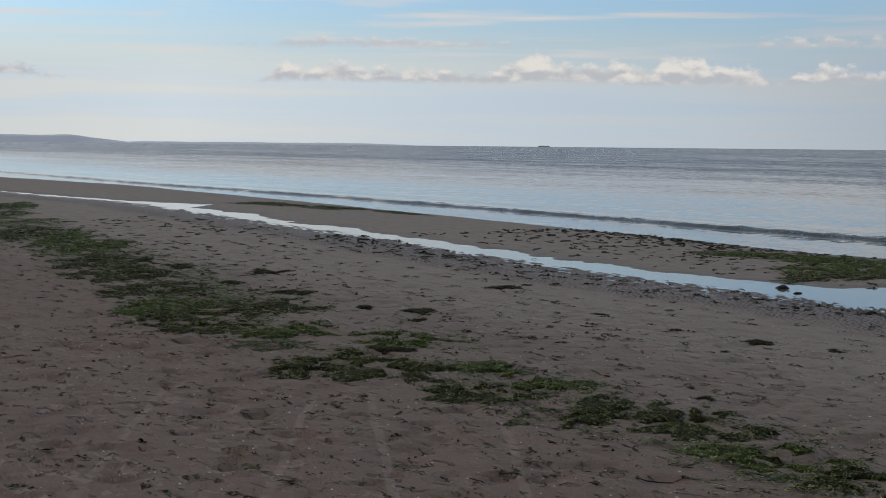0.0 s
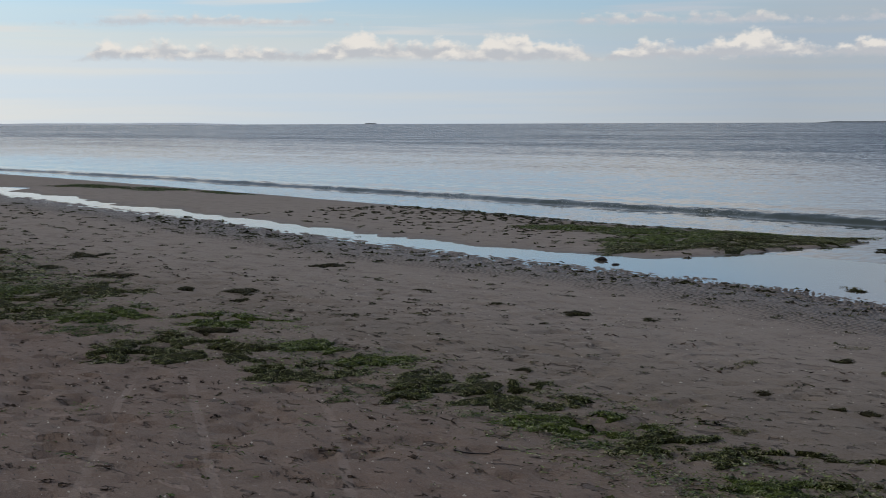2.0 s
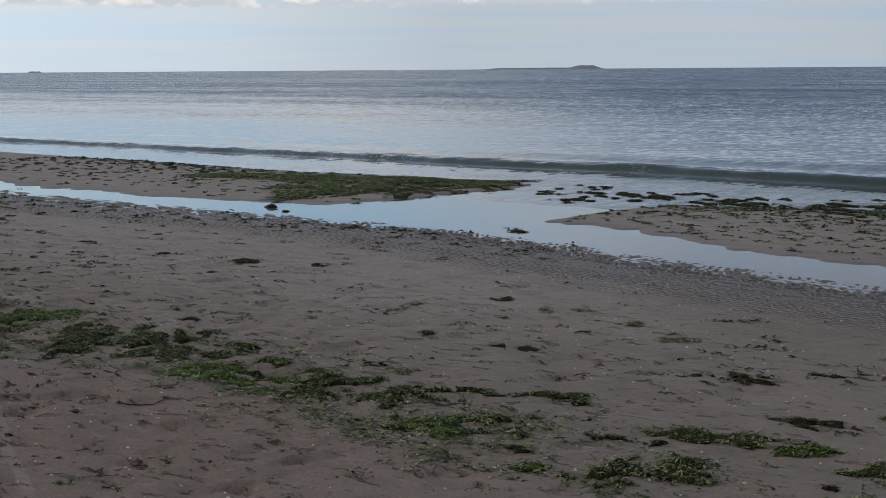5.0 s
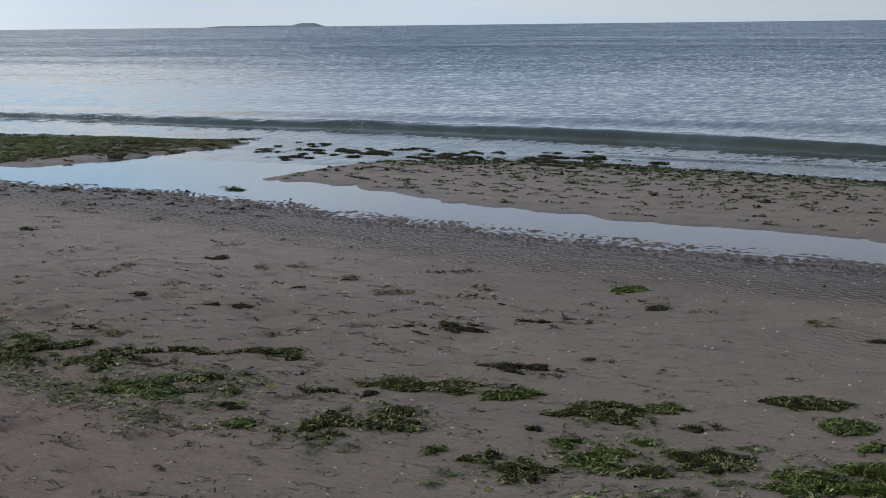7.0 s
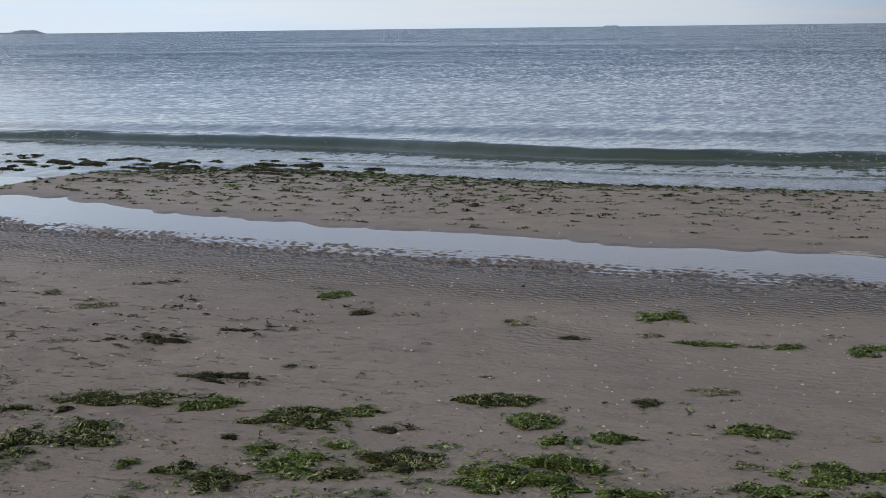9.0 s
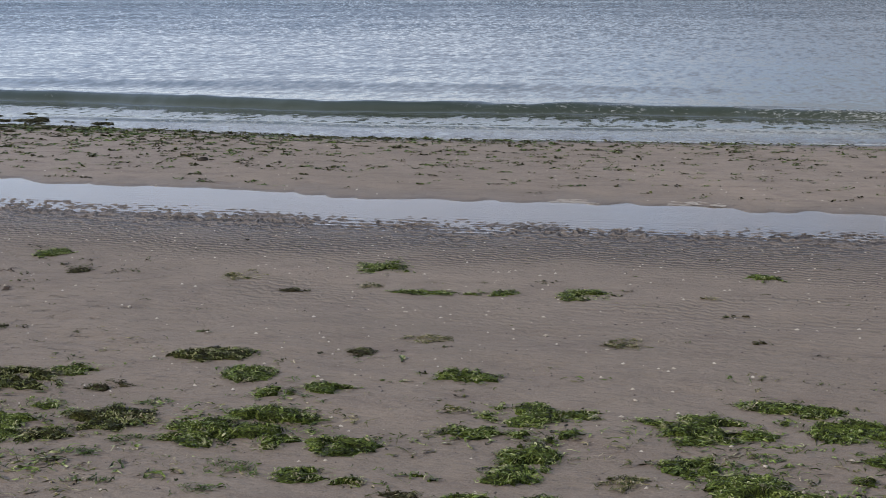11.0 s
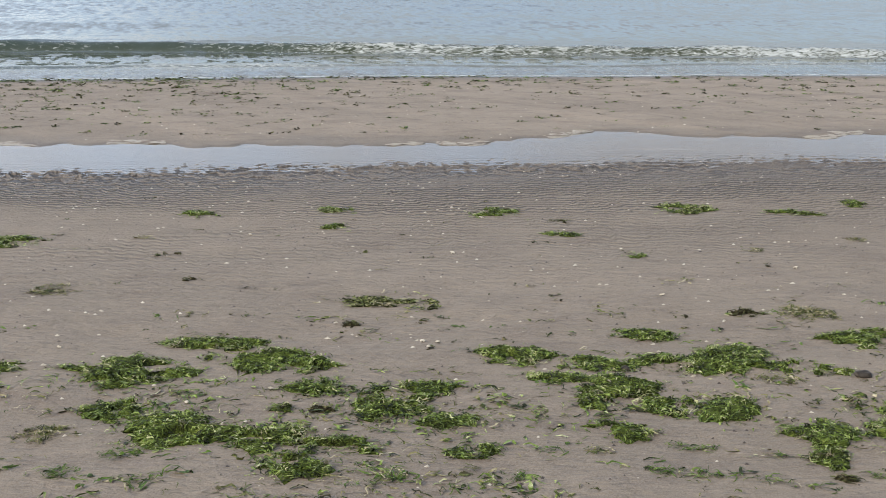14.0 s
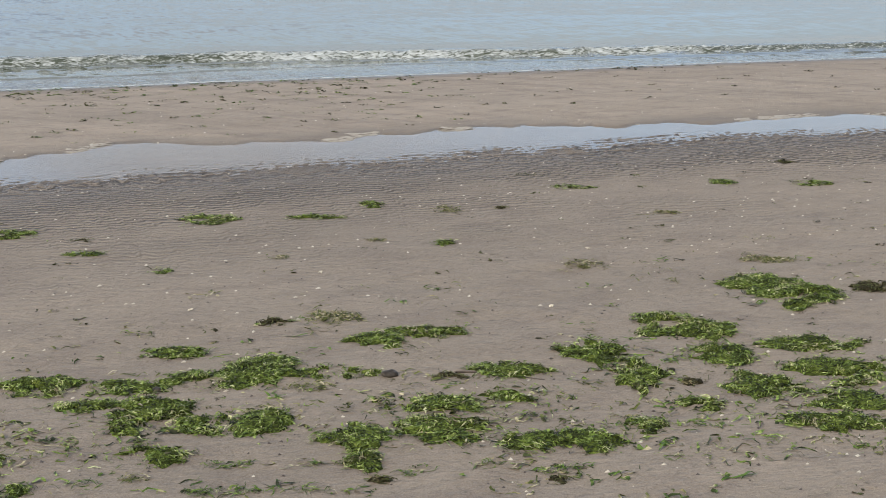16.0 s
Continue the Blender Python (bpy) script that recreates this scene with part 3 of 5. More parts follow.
# ---- seaweed ----
def weed_material(name, stops, gloss, bleach=0.0):
    m, t, p = material(name)
    at = position(t)
    own = t.nodes.new("ShaderNodeNewGeometry").outputs["Random Per Island"]
    tufts = span(t, noise_tex(t, stretch(t, at, (19, 26, 19)), 1.0, 3.0, 0.62, 0.4), 0.38, 0.62)
    tone = ramp(t, calc(t, "ADD", calc(t, "MULTIPLY", own, 0.50), calc(t, "MULTIPLY", tufts, 0.50)), stops)
    dried = calc(t, "MULTIPLY", span(t, noise_tex(t, stretch(t, at, (4.5, 7.0, 4)), 1.0, 3.0, 0.6), 0.50, 0.68), span(t, calc(t, "FRACT", calc(t, "MULTIPLY", own, 13.7)), 0.35, 0.75))
    tone = blend(t, calc(t, "MULTIPLY", dried, bleach), tone, (0.44, 0.39, 0.27))
    spots = noise_tex(t, at, 60.0, 3.0, 0.6)
    tone = blend(t, span(t, spots, 0.40, 0.75, 0.0, 0.55), tone, (0.022, 0.028, 0.012))
    plug(t, p.inputs["Base Color"], tone)
    p.inputs["Roughness"].default_value = gloss
    p.inputs["Specular IOR Level"].default_value = 0.09
    plug(t, p.inputs["Normal"], relief(t, spots, 0.35, 0.004))
    return m


# green and olive stops: weed tones plus gap shade and highlights put into colour
LUSH = (weed_material("fresh green weed", [(0.10, (0.010, 0.013, 0.006)), (0.30, (0.030, 0.042, 0.011)), (0.46, (0.080, 0.122, 0.026)), (0.62, (0.145, 0.215, 0.046)), (0.80, (0.25, 0.32, 0.095)), (0.93, (0.46, 0.47, 0.28))], 0.4, 0.75), 1.0, 0.027, "clump of wet green sea lettuce and dark wrack on damp sand")
DARK = (weed_material("dark wrack", [(0.0, (0.016, 0.014, 0.010)), (0.4, (0.045, 0.040, 0.020)), (0.7, (0.070, 0.088, 0.028)), (0.92, (0.17, 0.145, 0.085))], 0.6), 0.62, 0.024, "small heap of dark brown wrack lying on damp sand")
OLIVE = (weed_material("olive weed", [(0.10, (0.010, 0.010, 0.007)), (0.30, (0.032, 0.038, 0.013)), (0.48, (0.082, 0.108, 0.030)), (0.62, (0.165, 0.205, 0.058)), (0.78, (0.29, 0.305, 0.125)), (0.92, (0.46, 0.43, 0.28))], 0.45, 0.75), 0.95, 0.027, "heap of olive and green weed strands on damp sand")
# for real clods, and for strips that stand for shade in dents
CLOD_SHADE = weed_material("brown clods and dent shade", [(0.0, (0.028, 0.020, 0.016)), (0.6, (0.060, 0.040, 0.030)), (1.0, (0.11, 0.075, 0.055))], 0.7)
PALE = (weed_material("bleached weed", [(0.0, (0.02, 0.019, 0.012)), (0.3, (0.06, 0.075, 0.022)), (0.5, (0.12, 0.13, 0.045)), (0.7, (0.26, 0.23, 0.13)), (0.9, (0.42, 0.38, 0.27))], 0.55), 0.55, 0.020, "sparse tuft of bleached straw and olive weed on sand")
THIN = (weed_material("strewn weed", [(0.0, (0.018, 0.017, 0.012)), (0.25, (0.03, 0.05, 0.014)), (0.5, (0.07, 0.13, 0.022)), (0.75, (0.13, 0.18, 0.045)), (0.9, (0.36, 0.32, 0.22))], 0.5), 0.30, 0.018, "thin scatter of green weed shreds and straw on sand")


def matted_material(name, stops):
    m, t, p = material(name)
    at = position(t)
    bent = noise_tex(t, stretch(t, at, (9, 9, 9)), 1.0, 2.0, 0.5)
    axes3 = t.nodes.new("ShaderNodeSeparateXYZ")
    plug(t, axes3.inputs[0], at)
    lie = triple(t, calc(t, "ADD", axes3.outputs[0], calc(t, "MULTIPLY", bent, 0.25)), calc(t, "ADD", axes3.outputs[1], calc(t, "MULTIPLY", bent, -0.18)), axes3.outputs[2])
    strands = noise_tex(t, stretch(t, lie, (45, 150, 110)), 1.0, 3.0, 0.65, 0.9)
    tufts = noise_tex(t, stretch(t, at, (13, 17, 13)), 1.0, 3.0, 0.6)
    # shade in the gaps and glints on strand tops are put into colour
    plug(t, p.inputs["Base Color"], ramp(t, calc(t, "ADD", calc(t, "MULTIPLY", strands, 0.65), calc(t, "MULTIPLY", tufts, 0.35)), stops))
    p.inputs["Roughness"].default_value = 0.8
    p.inputs["Specular IOR Level"].default_value = 0.03
    plug(t, p.inputs["Normal"], relief(t, strands, 1.0, 0.015))
    return m


MATTED = matted_material("matted green weed", [(0.38, (0.014, 0.017, 0.008)), (0.47, (0.040, 0.052, 0.017)), (0.55, (0.10, 0.142, 0.030)), (0.66, (0.22, 0.26, 0.08))])
TANGLED = matted_material("matted olive weed", [(0.40, (0.011, 0.011, 0.007)), (0.5, (0.034, 0.036, 0.015)), (0.58, (0.080, 0.092, 0.030)), (0.68, (0.20, 0.19, 0.09))])
SODDEN = matted_material("matted dark wrack", [(0.38, (0.014, 0.012, 0.009)), (0.5, (0.036, 0.032, 0.018)), (0.62, (0.10, 0.09, 0.05))])


def ribbons(rng, x, y, z, long, wide, heap, aim=None):
    """Wavy strands and broader torn leaves that lie together, one at each place; returns their corners and faces."""
    n, cuts = len(x), 5
    head = 9.0 * layered(x * 4.0, y * 4.0, 62, 2) + rng.normal(0, 0.55, n)
    bend = rng.normal(0, 2.2, n)
    if aim is not None:
        head, bend = rng.normal(aim, 0.35, n), rng.normal(0, 1.0, n)
    leaf = rng.random(n) < 0.3
    length = long * rng.uniform(0.5, 1.6, n) * np.where(leaf, 0.65, 1.05)
    width = wide * rng.uniform(0.4, 1.2, n) * np.where(leaf, 1.7, 0.9)
    lean = rng.normal(0, 0.22, n)
    wave, phase = rng.uniform(4, 10, n), rng.uniform(0, 6.3, n)
    f = np.linspace(-0.5, 0.5, cuts)
    turned = head[:, None] + bend[:, None] * f[None] + 0.7 * np.sin(f[None] * wave[:, None] * 1.3 + 2 * phase[:, None]) + rng.normal(0, 0.25, (n, cuts))
    step_x, step_y = np.cos(turned) * (length / (cuts - 1))[:, None], np.sin(turned) * (length / (cuts - 1))[:, None]
    px = x[:, None] + np.cumsum(step_x, 1) - 0.5 * step_x.sum(1)[:, None]
    py = y[:, None] + np.cumsum(step_y, 1) - 0.5 * step_y.sum(1)[:, None]
    pz = z[:, None] + heap[:, None] * (0.8 + 0.3 * rng.random((n, cuts))) * (1.0 - 0.9 * (2 * f[None]) ** 4 * 0.5) + 0.05 * length[:, None] * np.sin(f[None] * wave[:, None] + phase[:, None])
    taper = np.sqrt(np.clip(1.12 - (2 * f) ** 2, 0.1, 1))
    w = 0.5 * width[:, None] * taper[None] * rng.uniform(0.7, 1.3, (n, cuts))
    tip = lean[:, None] + 0.3 * rng.normal(0, 1, (n, cuts))
    sx, sy, sz = -np.sin(turned) * np.cos(tip) * w, np.cos(turned) * np.cos(tip) * w, np.sin(tip) * w
    a, b = np.stack([px - sx, py - sy, pz - sz], -1), np.stack([px + sx, py + sy, pz + sz], -1)
    low = z[:, None] - 0.002
    a[..., 2], b[..., 2] = np.maximum(a[..., 2], low), np.maximum(b[..., 2], low + 0.003)
    co = np.stack([a, b], 2).reshape(-1, 3)
    k = np.arange(cuts - 1) * 2
    quad = np.stack([k, k + 1, k + 3, k + 2], -1)
    faces = (np.arange(n) * cuts * 2)[:, None, None] + quad[None]
    return co, faces.reshape(-1, 4)


def quad_mesh(name, co, faces, mat):
    me = bpy.data.meshes.new(name)
    co, faces = np.asarray(co, np.float32), np.asarray(faces, np.int32)
    me.vertices.add(len(co))
    me.vertices.foreach_set("co", co.ravel())
    me.loops.add(faces.size)
    me.loops.foreach_set("vertex_index", faces.ravel())
    me.polygons.add(len(faces))
    me.polygons.foreach_set("loop_start", np.arange(0, faces.size, faces.shape[1], dtype=np.int32))
    me.polygons.foreach_set("use_smooth", np.ones(len(faces), bool))
    me.materials.append(mat)
    me.update(calc_edges=True)
    return me


weed_count = 0


def weed(sort, x, y, rx, ry, turn_deg, name="seaweed_clump", group="seaweed strewn along the beach", more=1.0, label=""):
    """One heap of weed with an uneven outline, its middle at x, y."""
    global weed_count
    weed_count += 1
    if sort is LUSH and x < -1.5 and y < 10 and weed_count % 5 < (4 if -7.2 < x < -4 else 3):
        sort = OLIVE
    rng = np.random.default_rng(weed_count)
    mat, density, tall, words = sort
    if sort in (LUSH, OLIVE):
        swell = 1.12 if x > -6 or y > 10 else 1.32
        rx, ry = rx * swell, ry * swell
    loose = sort in (PALE, THIN)
    c, s = math.cos(radians(turn_deg)), math.sin(radians(turn_deg))
    far = max(1.0, math.hypot(x, y) / 11.0)
    torn = 8.0 if x > -6 else 5.0
    if max(rx, ry) < 0.17:
        torn = 13.0
    bare = {"seaweed_clump": (0.37, 0.43) if x > -1.5 else (0.40, 0.48), "wrack_tuft": (0.42, 0.5)}.get(name, (0.35, 0.45))
    mound = 0.95 * tall * min(1.0, 0.35 + ry * 3.5) * (1.0 if sort is not DARK else 0.85)
    if max(rx, ry) < 0.2 and y > 6.5 and name == "seaweed_clump":
        mound, bare = 0.55 * mound, (0.45, 0.53)

    def ragged(ang):
        """The outline: how far the mat reaches in each direction."""
        ca, sa = np.cos(ang), np.sin(ang)
        reach = (0.98 if sort in (LUSH, OLIVE) else 0.8) + 1.25 * (layered(ca * 1.9 + 37.0 * weed_count, sa * 1.7 + 5.0, 61, 3) - 0.5)
        return reach * (0.64 + 0.72 * layered(ca * 6.0 + 11.0 * weed_count, sa * 6.0, 65, 2))

    def mat_height(wx, wy, rr):
        """Height of the mat over the sand: lumpy, thick to its rim, torn open in places."""
        whole = step(layered(wx * torn, wy * torn * 1.2, 64, 3), *bare)
        lumps = 0.2 + 1.0 * layered(wx * 9.0, wy * 11.0, 63, 2) + 0.5 * layered(wx * 26.0, wy * 30.0, 66, 2)
        return mound * (1 - np.clip(rr, 0, 1) ** 3) * lumps * whole - 0.03 * (1 - whole)

    long, wide = (0.052 if loose else 0.044) * far**0.9, 0.0050 * far
    count = int(np.clip(math.pi * rx * ry * 9800 * density * more / far**2.0, 20, 3000))
    ang = rng.uniform(0, 2 * np.pi, count)
    rr = np.sqrt(rng.random(count)) * np.where(rng.random(count) < 0.86, 0.98, 1.4)
    r = rr * ragged(ang)
    ux, uy = r * np.cos(ang), r * np.sin(ang)
    wx, wy = x + c * ux * rx - s * uy * ry, y + s * ux * rx + c * uy * ry
    heap = mat_height(wx, wy, rr)
    stay = rng.random(count) < np.where(heap > 0, 1.0, 0.12)
    wx, wy, heap = wx[stay], wy[stay], np.maximum(heap[stay], 0) * (0.35 if loose else 0.9)
    heap = heap + rng.uniform(0.001, 0.010, len(wx))
    wz = np.maximum(sand_height(wx, wy), WATER)
    co, faces = ribbons(rng, wx, wy, wz, np.full(len(wx), long), np.full(len(wx), wide), heap)
    z0 = float(max(sand_height(x, y), WATER))
    at = np.array([x, y, z0])
    ob = new(name)
    ob.empty_display_size = 0.05
    new("fronds", quad_mesh("fronds", co - at, faces, mat)).parent = ob
    if not loose:
        # the matted layer that lies under the fronds
        rings, spokes = (8, 28) if max(rx, ry) < 0.14 else (11, 40)
        ang = np.arange(spokes) * 2 * np.pi / spokes
        rim = ragged(ang)
        f = np.linspace(0.03, 1.0, rings)[:, None] ** 0.8
        ux, uy = f * rim[None] * np.cos(ang)[None], f * rim[None] * np.sin(ang)[None]
        mx, my = x + c * ux * rx - s * uy * ry, y + s * ux * rx + c * uy * ry
        mz = np.maximum(sand_height(mx, my), WATER) + mat_height(mx, my, f + 0 * ux) + 0.005 * rng.random(mx.shape) - 0.012 * f**6
        k = np.arange(rings * spokes).reshape(rings, spokes)
        nxt = np.roll(k, -1, 1)
        quads = np.stack([k[:-1], nxt[:-1], nxt[1:], k[1:]], -1).reshape(-1, 4)[:, ::-1]
        new("matted_base", quad_mesh("matted_base", np.stack([mx, my, mz], -1).reshape(-1, 3) - at, quads, SODDEN if sort is DARK else TANGLED if sort is OLIVE else MATTED)).parent = ob
    ob.location = (x, y, z0)
    return tagged(ob, label or words, "seaweed", group)


def strewn(name, label, mat, xs, ys, long, wide, tall, each=5, spread=0.05, seed=1, aim=None):
    """Countless shreds of weed, joined into one."""
    rng = np.random.default_rng(seed)
    x = np.repeat(xs, each) + rng.normal(0, spread, len(xs) * each)
    y = np.repeat(ys, each) + rng.normal(0, spread * 0.5, len(xs) * each)
    z = np.maximum(sand_height(x, y), WATER)
    size = np.repeat(rng.uniform(0.5, 1.5, len(xs)), each) * np.maximum(1.0, np.hypot(x, y) / 13.0) ** 0.8 * np.where(y > 10.8, np.interp(x, [-6, 2], [1.0, 0.7]), 1.0)
    co, faces = ribbons(rng, x, y, z, long * size, wide * size, tall * rng.random(len(x)), aim)
    ob = new(name, quad_mesh(name, co, faces, mat))
    return tagged(ob, label, "seaweed", kind="stuff")


weed(LUSH, -40.57, 10.30, 0.43, 2.19, 74)
weed(LUSH, -28.18, 7.31, 0.45, 2.39, 69)
weed(LUSH, -26.46, 7.55, 0.34, 2.30, 69)
weed(LUSH, -24.28, 7.39, 0.58, 1.48, 68)
weed(LUSH, -21.23, 6.42, 0.47, 1.26, 67)
weed(LUSH, -19.15, 6.16, 0.57, 1.11, 67)
weed(LUSH, -16.77, 5.83, 0.48, 0.86, 66)
weed(LUSH, -15.14, 5.32, 0.38, 0.82, 65)
weed(LUSH, -14.89, 5.57, 0.29, 0.85, 54)
weed(LUSH, -14.56, 6.22, 0.46, 0.72, 54)
weed(LUSH, -14.30, 5.23, 0.44, 0.74, 65)
weed(LUSH, -13.35, 5.15, 0.41, 0.42, 54)
weed(LUSH, -12.60, 5.65, 0.35, 0.50, 54)
weed(LUSH, -11.67, 6.27, 0.40, 0.41, 44)
weed(LUSH, -10.94, 5.40, 0.14, 0.26, 54)
weed(LUSH, -10.50, 4.88, 0.28, 0.41, 54)
weed(LUSH, -10.12, 5.44, 0.35, 0.44, 45)
weed(LUSH, -9.87, 6.07, 0.24, 0.28, 45)
weed(LUSH, -8.97, 6.01, 0.24, 0.22, 45)
weed(LUSH, -8.90, 5.44, 0.33, 0.33, 45)
weed(LUSH, -7.84, 5.69, 0.18, 0.56, 45)
weed(LUSH, -7.36, 5.91, 0.28, 0.46, 45)
weed(LUSH, -6.90, 6.06, 0.13, 0.19, 45)
weed(LUSH, -6.28, 5.73, 0.30, 0.25, 36)
weed(LUSH, -5.68, 5.65, 0.18, 0.33, 36)
weed(LUSH, -5.43, 5.78, 0.15, 0.29, 36)
weed(LUSH, -5.21, 5.81, 0.16, 0.22, 25)
weed(LUSH, -5.06, 5.92, 0.25, 0.19, 36)
weed(LUSH, -4.63, 5.40, 0.24, 0.21, 26)
weed(LUSH, -4.55, 6.26, 0.20, 0.12, 25)
weed(LUSH, -4.36, 5.65, 0.22, 0.24, 36)
weed(LUSH, -3.85, 5.70, 0.08, 0.07, 26)
weed(LUSH, -3.82, 5.07, 0.10, 0.07, 26)
weed(LUSH, -3.74, 8.84, 0.10, 0.14, 16)
weed(LUSH, -3.51, 5.20, 0.17, 0.26, 26)
weed(LUSH, -3.51, 6.06, 0.23, 0.13, 17)
weed(LUSH, -3.28, 5.46, 0.22, 0.19, 26)
weed(LUSH, -3.07, 6.07, 0.13, 0.10, 26)
weed(LUSH, -2.89, 5.15, 0.05, 0.06, 26)
weed(LUSH, -2.68, 5.15, 0.08, 0.09, 26)
weed(LUSH, -2.55, 5.96, 0.19, 0.21, 18)
weed(LUSH, -2.44, 5.05, 0.10, 0.15, 26)
weed(LUSH, -2.34, 6.17, 0.10, 0.09, 9)
weed(LUSH, -2.27, 5.41, 0.19, 0.25, 18)
weed(LUSH, -2.03, 5.25, 0.10, 0.09, 18)
weed(LUSH, -1.85, 6.49, 0.21, 0.11, 14)
weed(LUSH, -1.86, 5.49, 0.17, 0.13, 9)
weed(LUSH, -1.55, 6.21, 0.12, 0.13, 9)
weed(LUSH, -1.55, 8.72, 0.15, 0.17, 1)
weed(LUSH, -1.45, 5.39, 0.15, 0.15, 9)
weed(LUSH, -1.36, 5.92, 0.09, 0.09, 9)
weed(LUSH, -1.25, 5.52, 0.18, 0.21, 9)
weed(LUSH, -1.18, 8.06, 0.16, 0.06, 1)
weed(LUSH, -1.16, 6.04, 0.09, 0.08, 9)
weed(LUSH, -0.94, 4.99, 0.10, 0.07, 9)
weed(LUSH, -0.90, 5.30, 0.11, 0.11, 9)
weed(LUSH, -0.81, 8.12, 0.15, 0.07, 1)
weed(LUSH, -0.76, 4.92, 0.05, 0.04, 9)
weed(LUSH, -0.61, 6.35, 0.14, 0.09, 1)
weed(LUSH, -0.54, 5.01, 0.05, 0.04, 1)
weed(LUSH, -0.45, 5.55, 0.12, 0.07, 1)
weed(LUSH, -0.33, 4.82, 0.09, 0.04, 9)
weed(LUSH, -0.32, 8.15, 0.16, 0.17, 1)
weed(LUSH, -0.26, 5.84, 0.21, 0.13, 1)
weed(LUSH, -0.23, 5.09, 0.11, 0.10, 1)
weed(LUSH, -0.20, 5.30, 0.10, 0.14, 1)
weed(LUSH, -0.18, 5.55, 0.14, 0.08, 1)
weed(LUSH, -0.08, 4.85, 0.06, 0.04, 9)
weed(LUSH, -0.07, 4.79, 0.08, 0.08, 1)
weed(LUSH, 0.37, 5.30, 0.11, 0.12, -10)
weed(LUSH, 0.39, 5.75, 0.21, 0.17, -10)
weed(LUSH, 0.61, 5.07, 0.20, 0.15, -10)
weed(LUSH, 0.61, 8.79, 0.10, 0.09, -9)
weed(LUSH, 0.69, 6.12, 0.18, 0.09, -10)
weed(LUSH, 0.84, 5.85, 0.17, 0.16, -10)
weed(LUSH, 0.89, 4.94, 0.12, 0.12, -10)
weed(LUSH, 0.95, 4.67, 0.12, 0.10, -10)
weed(LUSH, 0.96, 5.24, 0.05, 0.04, -10)
weed(LUSH, 1.06, 5.75, 0.10, 0.10, -10)
weed(LUSH, 1.08, 5.45, 0.09, 0.10, -10)
weed(LUSH, 1.09, 4.83, 0.13, 0.09, -10)
weed(LUSH, 1.33, 5.25, 0.14, 0.16, -10)
weed(LUSH, 1.36, 8.33, 0.08, 0.09, -9)
weed(LUSH, 1.41, 8.80, 0.10, 0.07, -9)
weed(LUSH, 1.48, 5.41, 0.12, 0.08, -10)
weed(LUSH, 1.50, 5.03, 0.11, 0.07, -10)
weed(LUSH, 1.53, 4.74, 0.08, 0.06, 1)
weed(LUSH, 1.57, 4.76, 0.05, 0.04, -25)
weed(LUSH, 1.88, 5.79, 0.15, 0.13, -25)
weed(LUSH, 1.97, 5.47, 0.10, 0.07, -25)
weed(LUSH, 2.03, 5.17, 0.06, 0.08, -25)
weed(LUSH, 2.07, 4.87, 0.10, 0.10, -25)
weed(LUSH, 2.14, 5.63, 0.14, 0.09, -25)
weed(LUSH, 2.17, 5.32, 0.14, 0.14, -25)
weed(LUSH, 2.27, 5.09, 0.12, 0.11, -25)
weed(LUSH, 2.29, 8.64, 0.15, 0.12, -9)
weed(LUSH, 2.36, 8.67, 0.10, 0.10, -25)
weed(LUSH, 2.42, 5.60, 0.11, 0.10, -25)
weed(LUSH, 2.45, 6.00, 0.14, 0.08, -25)
weed(LUSH, 2.49, 5.04, 0.09, 0.16, -25)
weed(LUSH, 2.55, 7.99, 0.09, 0.06, -25)
weed(LUSH, 2.65, 4.54, 0.07, 0.09, -25)
weed(LUSH, 2.67, 5.60, 0.17, 0.19, -25)
weed(LUSH, 2.71, 4.74, 0.12, 0.11, -25)
weed(LUSH, 2.81, 7.44, 0.05, 0.08, -25)
weed(LUSH, 2.93, 5.46, 0.14, 0.07, -25)
weed(LUSH, 3.04, 4.70, 0.17, 0.16, -25)
weed(LUSH, 3.09, 4.98, 0.19, 0.10, -25)
weed(LUSH, 3.23, 4.43, 0.10, 0.10, -25)
weed(LUSH, 3.26, 5.83, 0.12, 0.09, -25)
weed(LUSH, 3.42, 4.37, 0.10, 0.10, -25)
weed(LUSH, 3.43, 4.92, 0.11, 0.06, -25)
weed(LUSH, 3.45, 8.62, 0.16, 0.12, -25)
weed(LUSH, 3.52, 5.85, 0.15, 0.09, -25)
weed(LUSH, 3.56, 5.22, 0.15, 0.09, -25)
weed(LUSH, 3.67, 4.44, 0.10, 0.07, -25)
weed(LUSH, 3.97, 4.97, 0.09, 0.21, -25)
weed(LUSH, 4.00, 5.30, 0.15, 0.15, -25)
weed(LUSH, 4.00, 4.55, 0.09, 0.08, -25)
weed(LUSH, 4.00, 8.42, 0.15, 0.07, -25)
weed(LUSH, 4.30, 4.18, 0.18, 0.08, -25)
weed(LUSH, 4.34, 4.63, 0.14, 0.17, -25)
weed(LUSH, 4.37, 7.44, 0.06, 0.08, -25)
weed(LUSH, 4.45, 5.04, 0.14, 0.13, -25)
weed(LUSH, 4.47, 8.66, 0.08, 0.10, -25)
weed(LUSH, 4.48, 4.35, 0.15, 0.10, -25)
weed(LUSH, 4.53, 5.52, 0.15, 0.20, -25)
weed(LUSH, 4.60, 5.35, 0.13, 0.12, -25)
weed(LUSH, 4.72, 4.66, 0.19, 0.22, -25)
weed(LUSH, 4.86, 4.99, 0.16, 0.13, -25)
weed(LUSH, 5.33, 5.92, 0.16, 0.23, -25)
weed(LUSH, 5.35, 5.67, 0.16, 0.21, -25)
weed(LUSH, 5.90, 8.67, 0.14, 0.08, -25)
